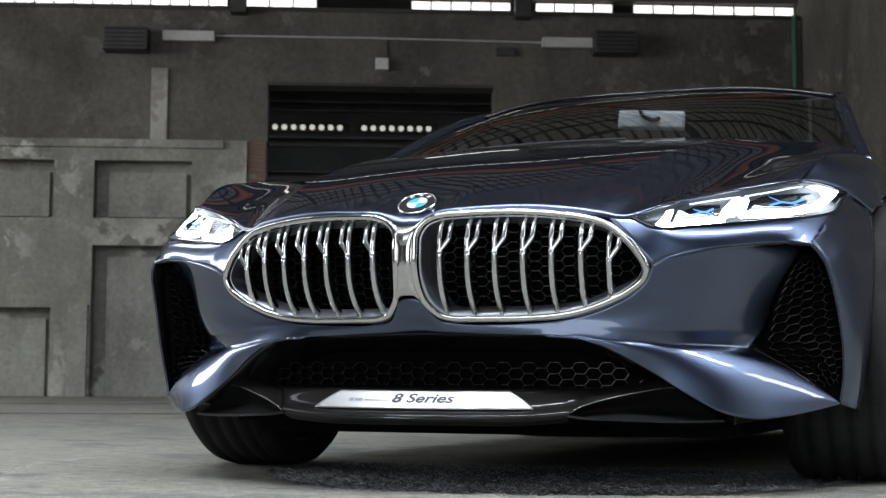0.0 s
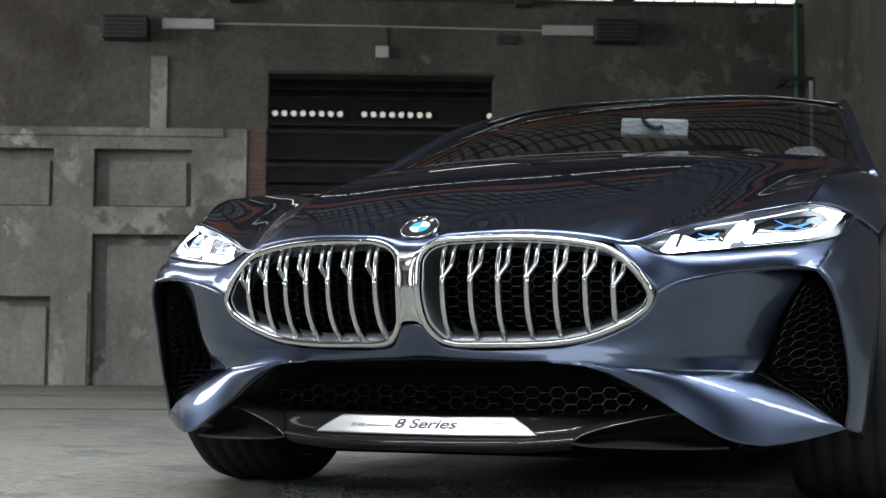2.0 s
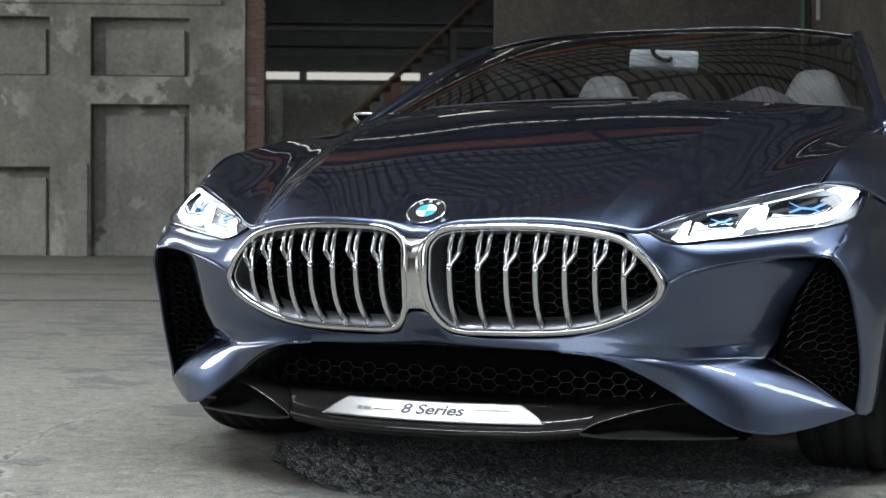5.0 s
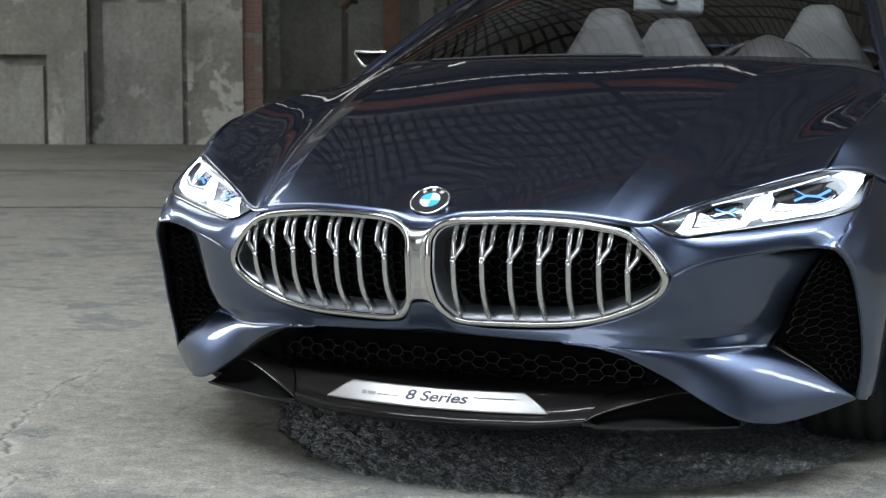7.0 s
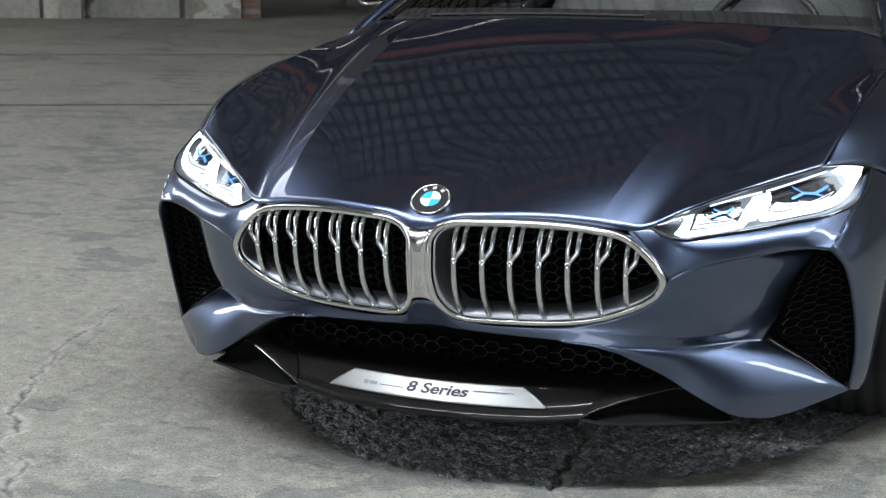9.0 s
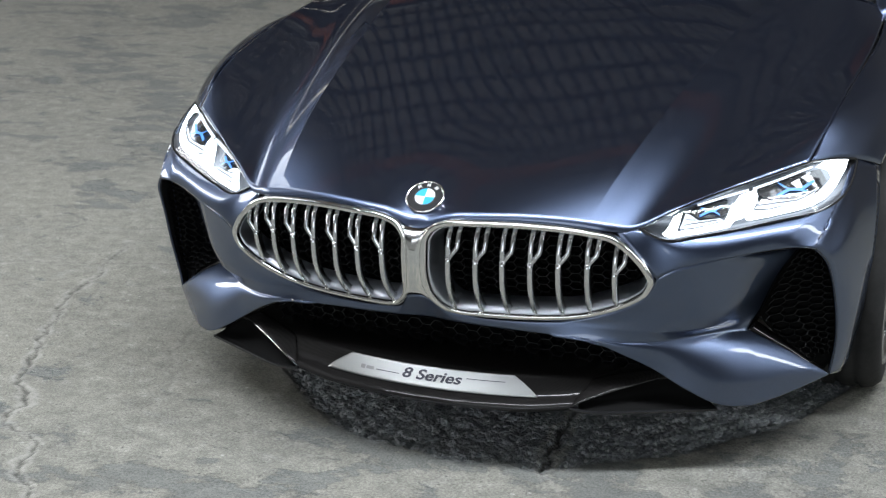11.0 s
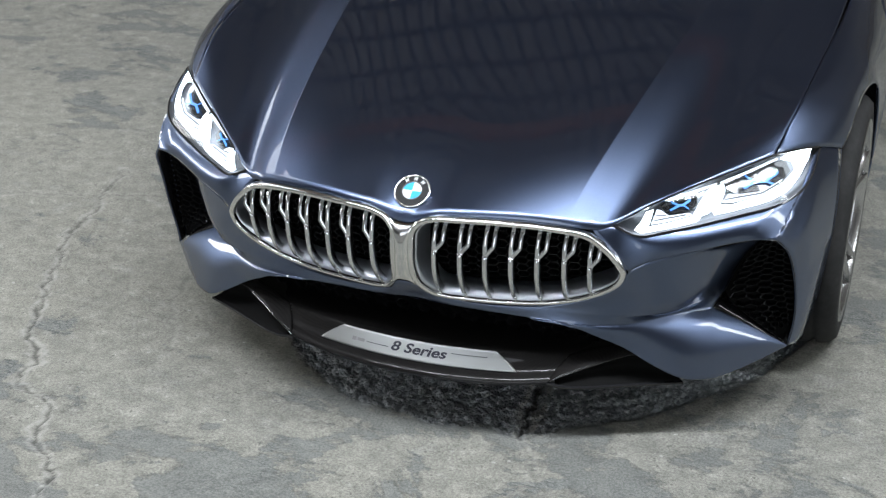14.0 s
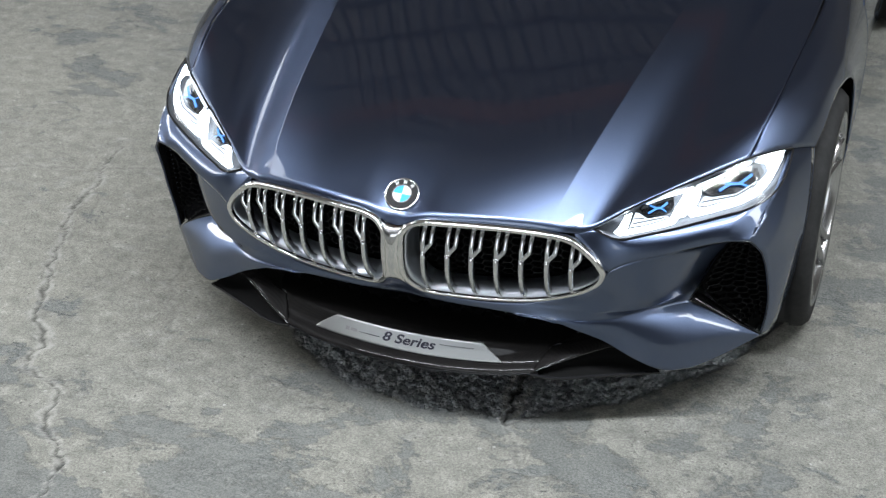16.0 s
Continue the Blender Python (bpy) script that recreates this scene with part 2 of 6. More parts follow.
    for h, k in ((where, 0.9), (flakes, 0.7), (strokes, 1.0), (mid, 1.1), (fine, 0.8), (lump.outputs[0], -2.5)):
        mul = t.nodes.new("ShaderNodeMath")
        mul.operation = "MULTIPLY_ADD"
        t.links.new(h, mul.inputs[0])
        mul.inputs[1].default_value = k
        mul.inputs[2].default_value = 0.0
        if total is not None:
            t.links.new(total, mul.inputs[2])
        total = mul.outputs[0]
    bump_node(t, b, total, 0.7, 0.008)
    return m


PAINT = car_paint()
CHROME = material("satin_chrome", (0.78, 0.77, 0.75), 0.14, 1.0)
STEEL = material("brushed_steel", (0.5, 0.5, 0.5), 0.26, 1.0)
SATIN = material("satin_aluminium", (0.74, 0.75, 0.76), 0.22, 1.0)
SHELF = material("satin_grey_metal", (0.6, 0.63, 0.68), 0.42, 1.0)
MESH_BLACK = material("gloss_black_mesh", (0.009, 0.009, 0.01), 0.25, 0.0, 0.42)
DARK_CHROME = material("dark_chrome", (0.26, 0.26, 0.27), 0.2, 1.0)
MESH_GREY = material("gloss_graphite_mesh", (0.011, 0.011, 0.012), 0.22, 0.0, 0.5)
BLACK_GLOSS = material("gloss_black", (0.012, 0.012, 0.013), 0.12)
BLACK_MATT = material("matt_black", (0.018, 0.018, 0.019), 0.7, 0.0, 0.2)
BLACK_VOID = material("unlit_black", (0.005, 0.005, 0.005), 0.8, 0.0, 0.05)
RUBBER = worn("tyre_rubber", (0.018, 0.018, 0.018), (0.028, 0.028, 0.028), 8, 0.75, 0.1)
RUBBER.node_tree.nodes["Principled BSDF"].inputs["Specular IOR Level"].default_value = 0.15
CARBON = carbon_weave()
LENS = glass("headlight_glass", (0.94, 0.96, 0.98), 0.0, 0.35)
SCREEN = glass("tinted_glass", (0.74, 0.76, 0.78))
# see-through so that the lamps above reach the seats
SEE_THROUGH_ROOF = glass("see_through_roof", (0.5, 0.51, 0.52), 0.0, 0.12)
MIRROR_BACK = material("mirror_casing", (0.4, 0.43, 0.43), 0.35)
DARK_GLASS = material("privacy_glass", (0.006, 0.006, 0.007), 0.05)
LED = lit("white_led", (0.84, 0.93, 1.0), 11.0)
LED_SOFT = lit("light_guide", (0.84, 0.92, 1.0), 1.5)
LASER_BLUE = lit("blue_light_element", (0.08, 0.34, 1.0), 1.1)
LAMP_SHELL = material("lamp_reflector", (0.09, 0.095, 0.105), 0.4, 0.7)
LEATHER = worn("pale_leather", (0.19, 0.19, 0.182), (0.25, 0.25, 0.24), 6, 0.5, 0.05)
BINNACLE = worn("grey_leather", (0.05, 0.045, 0.046), (0.08, 0.073, 0.074), 9, 0.55, 0.1)
DASH = worn("dark_leather", (0.015, 0.014, 0.014), (0.03, 0.028, 0.028), 9, 0.5, 0.1)
EMBLEM_BLUE = material("emblem_blue", (0.05, 0.36, 0.62), 0.2)
EMBLEM_BLACK = material("emblem_black", (0.006, 0.006, 0.007), 0.5, 0.0, 0.25)
PLATE_STEEL = material("matt_steel", (0.4, 0.41, 0.405), 0.4, 1.0)
EMBLEM_WHITE = material("emblem_white", (0.8, 0.82, 0.82), 0.2)
INK = material("black_ink", (0.01, 0.01, 0.025), 0.4)
GREY_INK = material("grey_ink", (0.22, 0.22, 0.22), 0.5)
CONCRETE = floor_concrete()
PLASTER = old_wall("grey_plaster", (0.145, 0.142, 0.128), (0.25, 0.247, 0.222), (0.43, 0.435, 0.4), 0.505)
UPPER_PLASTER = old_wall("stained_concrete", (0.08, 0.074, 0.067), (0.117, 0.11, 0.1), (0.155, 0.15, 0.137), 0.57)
BOARD = old_wall("blocked_panel", (0.195, 0.197, 0.18), (0.275, 0.278, 0.257), (0.36, 0.365, 0.337), 0.6)
BRICK = worn("old_brick", (0.15, 0.09, 0.072), (0.24, 0.155, 0.125), 4, 0.9, 0.4, 30)
MORTAR = worn("mortar", (0.16, 0.15, 0.14), (0.24, 0.23, 0.21), 4, 0.95, 0.3, 40)
ROOF_METAL = worn("grey_roof_sheet", (0.06, 0.058, 0.058), (0.1, 0.097, 0.096), 0.8, 0.6, 0.2, 12)
RUST_STEEL = worn("red_lead_steel", (0.5, 0.18, 0.09), (0.72, 0.29, 0.16), 2, 0.7, 0.3, 25)
DARK_STEEL = worn("painted_dark_steel", (0.02, 0.02, 0.021), (0.045, 0.043, 0.042), 2, 0.55, 0.2, 25)
PALE_METAL = worn("pale_enamel", (0.42, 0.43, 0.42), (0.55, 0.56, 0.55), 3, 0.5, 0.1, 30)
GREEN_PAINT = worn("green_pipe_paint", (0.03, 0.09, 0.06), (0.05, 0.13, 0.085), 3, 0.5, 0.1, 30)
BACK_WALL = worn("far_hall_render", (0.12, 0.122, 0.11), (0.2, 0.203, 0.185), 0.4, 0.9, 0.2, 8)
FAR_RENDER = old_wall("pale_green_render", (0.27, 0.275, 0.24), (0.37, 0.375, 0.335), (0.47, 0.48, 0.44), 0.55)
BROWN_STEEL = worn("rusty_brown_steel", (0.2, 0.115, 0.075), (0.31, 0.19, 0.13), 2, 0.75, 0.3, 25)
GLOW_SKY = lit("daylit_glazing", (1.0, 0.98, 0.92), 1.6)
ROOF_BOARD = worn("whitewashed_roof_board", (0.36, 0.345, 0.325), (0.54, 0.515, 0.485), 0.9, 0.8, 0.2, 14)
GLOW_DIM = lit("dim_glazing", (1.0, 0.98, 0.9), 0.55)

# ---- building tools ----
def part(name, bm, mat, parent=None, label="", smooth=False, thick=0.0):
    """One mesh object under a thing or a part."""
    data = bpy.data.meshes.new(name)
    if smooth:
        for f in bm.faces:
            f.smooth = True
    bm.to_mesh(data)
    bm.free()
    data.materials.append(mat)
    ob = new(name, data)
    ob.parent = parent
    if label:
        ob["label"] = label
    if thick:
        s = ob.modifiers.new("thickness", "SOLIDIFY")
        s.thickness, s.offset = thick, -1.0
    return ob


def thing(name, label, category, group="", kind="", m=None):
    ob = new(name)
    if m is not None:
        ob.matrix_basis = m
    return tagged(ob, label, category, group, kind)


def box(bm, lo, hi, bevel=0.0):
    c = [(a + b) / 2 for a, b in zip(lo, hi)]
    s = [b - a for a, b in zip(lo, hi)]
    r = bmesh.ops.create_cube(bm, size=1, matrix=Matrix.Translation(c) @ Matrix.Diagonal((*s, 1)))
    if bevel:
        es = {e for v in r["verts"] for e in v.link_edges}
        bmesh.ops.bevel(bm, geom=list(es), offset=bevel, segments=2, affect="EDGES", profile=0.7)
    return bm


def boxes(*pairs, bevel=0.0):
    bm = bmesh.new()
    for lo, hi in pairs:
        box(bm, lo, hi, bevel)
    return bm


def spline(points, n, closed=False):
    """n points on a smooth curve through the given ones, evenly by length."""
    p = np.array(points, float)
    if closed:
        p = np.vstack([p[-2:], p, p[:3]])
    d = np.maximum(np.linalg.norm(np.diff(p, axis=0), axis=1), 1e-6)
    s = np.r_[0, np.cumsum(d)]
    g = np.empty_like(p)
    if len(p) > 2:
        sl = np.diff(p, axis=0) / d[:, None]
        g[1:-1] = (sl[:-1] * d[1:, None] + sl[1:] * d[:-1, None]) / (d[1:] + d[:-1])[:, None]
        g[0], g[-1] = 1.5 * sl[0] - 0.5 * g[1], 1.5 * sl[-1] - 0.5 * g[-2]
    else:
        g[:] = (p[1] - p[0]) / d[0]
    lo, hi = (s[2], s[-3]) if closed else (0.0, s[-1])
    q = np.linspace(lo, hi, n, endpoint=not closed)
    i = np.clip(np.searchsorted(s, q, side="right") - 1, 0, len(d) - 1)
    h = d[i][:, None]
    u = ((q - s[i])[:, None]) / h
    return ((2 * u**3 - 3 * u**2 + 1) * p[i] + (u**3 - 2 * u**2 + u) * h * g[i] + (3 * u**2 - 2 * u**3) * p[i + 1] + (u**3 - u**2) * h * g[i + 1])


def loft(curves, nu, nv):
    """A grid of nv rows and nu columns through the curves."""
    rows = np.array([spline(c, nu) for c in curves])
    return np.stack([spline(rows[:, k], nv) for k in range(nu)], axis=1)


def flip(g):
    return np.asarray(g) * np.array([-1.0, 1.0, 1.0])


def sheet(grid, both=False, toward=(0, -1, 0.4), bm=None):
    """A surface from a grid; both: with its mirror image, welded at the middle plane. Faces look toward the given way."""
    bm = bm or bmesh.new()
    made = []
    for g, turn in ((grid, False), (flip(grid), True))[: 2 if both else 1]:
        vs = [[bm.verts.new(p) for p in row] for row in g]
        for a, b in zip(vs, vs[1:]):
            for k in range(len(a) - 1):
                q = (a[k], a[k + 1], b[k + 1], b[k])
                made.append(bm.faces.new(q[::-1] if turn else q))
    if both:
        bmesh.ops.remove_doubles(bm, verts=bm.verts, dist=1e-5)
        made = [f for f in made if f.is_valid]
    bm.normal_update()
    want = Vector(toward)
    if sum((f.normal.dot(want) if f.calc_center_median().x >= 0 or not both else 0) * f.calc_area() for f in made) < 0:
        bmesh.ops.reverse_faces(bm, faces=made)
    return bm


def sweep(path, section, closed=False, up=(0, 0, 1), bm=None):
    """A bar along a path; section: points (side, up) of its outline."""
    bm = bm or bmesh.new()
    p = np.asarray(path, float)
    n = len(p)
    rings = []
    for k in range(n):
        a, b = (p[(k - 1) % n], p[(k + 1) % n]) if closed else (p[max(k - 1, 0)], p[min(k + 1, n - 1)])
        w = Vector(b - a).normalized()
        side = w.cross(Vector(up)).normalized()
        top = side.cross(w)
        rings.append([bm.verts.new(Vector(p[k]) + side * s + top * h) for s, h in section])
    m = len(section)
    for k in range(n if closed else n - 1):
        a, b = rings[k], rings[(k + 1) % n]
        for j in range(m):
            bm.faces.new((a[j], a[(j + 1) % m], b[(j + 1) % m], b[j]))
    if not closed:
        bm.faces.new(rings[0][::-1])
        bm.faces.new(rings[-1])
    bmesh.ops.recalc_face_normals(bm, faces=bm.faces)
    return bm


def round_section(r, n=8, flat=1.0):
    return [(r * math.cos(2 * math.pi * k / n), flat * r * math.sin(2 * math.pi * k / n)) for k in range(n)]


def lathe(profile, n=48, bm=None, centre=(0, 0, 0)):
    """Turns a profile of (radius, x) round the x axis."""
    bm = bm or bmesh.new()
    rings = [[bm.verts.new((centre[0] + x, centre[1] + r * math.cos(2 * math.pi * k / n), centre[2] + r * math.sin(2 * math.pi * k / n)))
              for k in range(n)] for r, x in profile]
    for a, b in zip(rings, rings[1:]):
        for k in range(n):
            bm.faces.new((a[k], a[(k + 1) % n], b[(k + 1) % n], b[k]))
    bmesh.ops.recalc_face_normals(bm, faces=bm.faces)
    return bm


def value_noise(x, y, seed):
    """Smooth random heights from -1 to 1."""
    xi, yi = np.floor(x).astype(int), np.floor(y).astype(int)
    u, v = x - xi, y - yi
    u, v = u * u * (3 - 2 * u), v * v * (3 - 2 * v)

    def r(a, b):
        h = (a * 374761393 + b * 668265263 + seed * 974711) & 0x7FFFFFFF
        h = ((h ^ (h >> 13)) * 1274126177) & 0x7FFFFFFF
        return ((h ^ (h >> 16)) & 0xFFFF) / 32767.5 - 1
    return (r(xi, yi) * (1 - u) + r(xi + 1, yi) * u) * (1 - v) + (r(xi, yi + 1) * (1 - u) + r(xi + 1, yi + 1) * u) * v


def fbm(x, y, seed, octaves=4):
    return sum(value_noise(x * 2**k, y * 2**k, seed + k) / 2**k for k in range(octaves))

# ---- the hall ----
def floor_sheet():
    def steps(edges):
        out = [edges[0][0]]
        for a, b, s in edges:
            n = max(1, round((b - a) / s))
            out += [a + (b - a) * k / n for k in range(1, n + 1)]
        return np.array(out)
    xs = steps([(-60, -12, 4), (-12, -3.2, 0.4), (-3.2, -2.0, 0.06), (-2.0, -1.7, 0.013), (-1.7, -0.7, 0.0075), (-0.7, 1.0, 0.0065), (1.0, 1.7, 0.0145), (1.7, 3, 0.06), (3, 12, 0.5), (12, 60, 4)])
    ys = steps([(-60, -10, 4), (-10, -1.6, 0.4), (-1.6, -1.0, 0.06), (-1.0, -0.1, 0.0085), (-0.1, 0.6, 0.0065), (0.6, 2.4, 0.0145), (2.4, 4.4, 0.05), (4.4, 24, 0.4), (24, 60, 4)])
    x, y = np.meshgrid(xs, ys)
    near = np.clip((2.6 - np.hypot(x + 0.2, y - 0.5)) / 0.8, 0, 1)
    z = near * (0.0022 * fbm(x * 2.3, y * 2.3, 11, 3) + 0.0012 * fbm(x * 16, y * 16, 5, 3))
    # the screed is gritty and broken in front of the nose; the zone follows the car's shadow
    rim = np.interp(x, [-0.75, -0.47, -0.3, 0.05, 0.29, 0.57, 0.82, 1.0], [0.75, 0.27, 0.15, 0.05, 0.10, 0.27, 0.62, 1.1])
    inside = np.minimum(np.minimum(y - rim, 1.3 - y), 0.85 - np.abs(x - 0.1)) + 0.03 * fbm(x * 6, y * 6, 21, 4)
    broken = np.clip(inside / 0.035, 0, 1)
    z += broken * (-0.007 + 0.009 * fbm(x * 62, y * 62, 31, 2))

    dark, chipped = np.zeros_like(x), np.zeros_like(x)

    def crack(points, width, depth, wob):
        nonlocal z, dark, chipped
        p = np.array(points)
        d = np.full(x.shape, 9.0)
        sx = x + wob * fbm(x * 9, y * 9, 41, 4)
        sy = y + wob * fbm(x * 9, y * 9, 51, 4)
        for a, b in zip(p, p[1:]):
            w = b - a
            u = np.clip(((sx - a[0]) * w[0] + (sy - a[1]) * w[1]) / (w @ w), 0, 1)
            d = np.minimum(d, np.hypot(sx - a[0] - u * w[0], sy - a[1] - u * w[1]))
        dent = np.clip(1 - d / width, 0, 1)
        z -= depth * dent
        dark = np.maximum(dark, min(1.0, depth / 0.008) * np.clip((dent - 0.45) / 0.3, 0, 1))
        chipped = np.maximum(chipped, min(1.0, depth / 0.008) * np.clip(1 - np.abs(d - 1.3 * width) / (0.9 * width), 0, 1))
    crack([(-1.62, 1.3), (-1.5, 0.78), (-1.39, 0.47), (-1.26, 0.24), (-1.15, 0.0), (-1.09, -0.11), (-0.97, -0.22), (-0.88, -0.39), (-0.75, -0.53), (-0.6, -0.9)], 0.011, 0.007, 0.035)
    crack([(0.24, 0.5), (0.27, 0.28), (0.28, 0.16), (0.28, 0.09)], 0.014, 0.012, 0.03)
    crack([(0.28, 0.09), (0.32, 0.0), (0.39, -0.1), (0.46, -0.2), (0.6, -0.5)], 0.008, 0.002, 0.02)
    crack([(-2.6, 0.65), (-1.94, 0.97), (-1.39, 1.15), (-0.6, 1.55)], 0.012, 0.0025, 0.012)
    crack([(-0.80, 0.17), (-0.93, 0.44), (-1.0, 0.8)], 0.010, 0.002, 0.02)
    verts = np.stack([x.ravel(), y.ravel(), z.ravel()], 1)
    ny, nx = x.shape
    i = (np.arange(ny - 1)[:, None] * nx + np.arange(nx - 1)[None]).ravel()
    faces = np.stack([i, i + 1, i + nx + 1, i + nx], 1)
    data = bpy.data.meshes.new("floor")
    data.from_pydata(verts.tolist(), [], faces.tolist())
    data.polygons.foreach_set("use_smooth", np.ones(len(faces), bool))
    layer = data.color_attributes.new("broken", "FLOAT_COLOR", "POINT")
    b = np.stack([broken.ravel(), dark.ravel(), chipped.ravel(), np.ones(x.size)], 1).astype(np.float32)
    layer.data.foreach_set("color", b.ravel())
    data.materials.append(CONCRETE)
    return tagged(new("floor", data), "worn grey concrete floor with cracks and broken screed tinted like the car's shadow", "floor", kind="structure")


floor_sheet()


def setting(name, bm, mat, label, category, bevel=0.0):
    ob = part(name, bm, mat)
    ob.matrix_basis = ROOM
    return tagged(ob, label, category, kind="structure")


for y, w in ((8.23, 0.03), (13.4, 0.03)):
    setting("floor_joint", boxes(((-17.9, y, -0.01), (7.2, y + w, 0.004))), BLACK_MATT, "dark joint between the floor slabs", "joint")

WALL = 21.39                # distance of the cross wall
RIGHT = 7.25                # the long wall on the driver's side
EAVES, ROOF = 6.52, 8.0


def wall_with_holes(x0, x1, z0, z1, y, depth, holes):
    """A wall across the hall with openings (x0, x1, z0, z1, depth of the recess or None for right through)."""
    bm = bmesh.new()
    xs = sorted({x0, x1, *[h[0] for h in holes], *[h[1] for h in holes]})
    zs = sorted({z0, z1, *[h[2] for h in holes], *[h[3] for h in holes]})
    for a, b in zip(xs, xs[1:]):
        for c, d in zip(zs, zs[1:]):
            hole = next((h for h in holes if h[0] <= a and b <= h[1] and h[2] <= c and d <= h[3]), None)
            if hole is None:
                box(bm, (a, y, c), (b, y + depth, d))
            elif hole[4] is not None:
                box(bm, (a, y + hole[4], c), (b, y + depth, d))
    bmesh.ops.remove_doubles(bm, verts=bm.verts, dist=1e-4)
    return bm


niches = [(-6.85, -5.27, 2.93, 3.89, 0.3), (-6.85, -5.27, 0.0, 1.45, 0.3), (-4.62, -3.02, 2.93, 3.89, 0.3), (-4.62, -3.02, 0.0, 2.48, 0.3),
          (-9.2, -7.6, 2.93, 3.89, 0.3), (-9.2, -7.6, 0.0, 2.48, 0.3)]
setting("wall_north_lower", wall_with_holes(-18, -2.12, 0, 4.24, WALL - 0.06, 0.56, niches), PLASTER,
        "flaking grey-green plaster wall with blocked recesses", "wall")
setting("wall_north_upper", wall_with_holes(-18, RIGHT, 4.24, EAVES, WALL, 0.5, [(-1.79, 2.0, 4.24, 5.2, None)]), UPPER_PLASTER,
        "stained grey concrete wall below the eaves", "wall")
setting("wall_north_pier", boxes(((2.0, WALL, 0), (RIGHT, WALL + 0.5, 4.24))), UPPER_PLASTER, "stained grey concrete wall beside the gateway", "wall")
for x0, x1, z0, z1 in ((-6.85, -5.27, 2.93, 3.89), (-6.85, -5.27, 0.0, 1.45), (-4.62, -3.02, 2.93, 3.89), (-4.62, -3.02, 0.0, 2.48)):
    y = WALL + 0.1
    setting("recess_panel", boxes(((x0 + 0.22, y, z0 + (0.0 if z0 == 0 else 0.03)), (x1 - 0.1, y + 0.12, z1 - 0.18)), bevel=0.01), BOARD,
            "grey board that blocks a wall recess", "panel")
setting("wall_pier_strip", boxes(((-4.97, WALL - 0.14, 0), (-4.66, WALL - 0.062, 1.5))), BOARD, "pale cement patch on the plaster wall", "wall")
setting("wall_pilaster", boxes(((-3.72, WALL - 0.05, 4.244), (-3.45, WALL - 0.002, 5.45))), PLASTER, "pale plaster streak on the upper wall", "wall")
setting("ledge", boxes(((-18, WALL - 0.12, 4.1), (-2.5, WALL - 0.063, 4.24)), bevel=0.02), PLASTER, "chipped plaster ledge along the wall", "ledge")
setting("gate_lintel", boxes(((-1.79, WALL - 0.02, 5.2), (2.0, WALL - 0.003, 5.25))), DARK_STEEL, "dark steel lintel over the gateway", "lintel")


def brick_jamb():
    jamb = setting("brick_jamb", boxes(((-2.11, WALL + 0.0, 0), (-1.81, WALL + 0.45, 4.235))), MORTAR, "exposed red brick jamb of the gateway", "wall")
    kinds = []
    for w in (0.17, 0.29):
        bm = bmesh.new()
        box(bm, (0, 0, 0), (w - 0.012, 0.12, 0.062), 0.004)
        me = bpy.data.meshes.new("brick")
        bm.to_mesh(me)
        bm.free()
        me.materials.append(BRICK)
        kinds.append(me)
    rng = random.Random(4)
    for row in range(56):
        layout = [(-2.115, 1)] if row % 2 else [(-2.115, 0), (-1.955, 0)]
        for x, k in layout:
            if rng.random() < 0.12:
                continue
            ob = new("brick", kinds[k])
            ob.parent = jamb
            ob.matrix_basis = pose(x + 0.003, WALL - 0.024 + rng.uniform(0, 0.012), row * 0.0755 + 0.004)


brick_jamb()
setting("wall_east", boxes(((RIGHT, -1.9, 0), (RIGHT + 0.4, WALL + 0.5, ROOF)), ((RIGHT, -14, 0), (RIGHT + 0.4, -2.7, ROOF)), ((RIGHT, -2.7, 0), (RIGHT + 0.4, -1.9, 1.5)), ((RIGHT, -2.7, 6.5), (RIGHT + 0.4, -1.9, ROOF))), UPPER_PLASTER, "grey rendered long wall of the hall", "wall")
# the high gap in this unseen wall is added for the west fill lamp
setting("wall_west", boxes(((-18.4, -14, 0), (-18, 40, 3.8)), ((-18.4, -14, 6.8), (-18, 40, ROOF)), ((-18.4, -14, 3.8), (-18, 3, 6.8)), ((-18.4, 19, 3.8), (-18, 40, 6.8))), UPPER_PLASTER, "grey rendered long wall of the hall, left open for added fill light", "wall")
# unseen wall; its opening is added for the fill lamp
setting("wall_south", wall_with_holes(-18, RIGHT, 0, ROOF, -12.4, 0.4, [(-8.5, 0.5, 0.5, 6.2, None)]), UPPER_PLASTER, "unseen end wall of the hall, left open for added fill light", "wall")

# roof: sheets between purlins, with strips left open for daylight
OPENINGS = [(-6, 7, -2.1, -1.5), (-8.1, -5.9, 2, 13), (-4.6, 7, 19.4, 19.56)]     # daylight openings of the roof


def roof():
    bm = bmesh.new()
    ys = sorted({-14.0, WALL + 0.6, *[o[2] for o in OPENINGS], *[o[3] for o in OPENINGS]})
    for a, b in zip(ys, ys[1:]):
        x = -18.4
        for lo, hi in sorted((o[0], o[1]) for o in OPENINGS if o[2] <= a and b <= o[3]):
            if lo > x:
                box(bm, (x, a, ROOF), (lo, b, ROOF + 0.12))
            x = hi
        box(bm, (x, a, ROOF), (RIGHT + 0.4, b, ROOF + 0.12))
    return setting("ceiling", bm, ROOF_METAL, "grey sheet-metal roof of the hall", "ceiling")


roof()


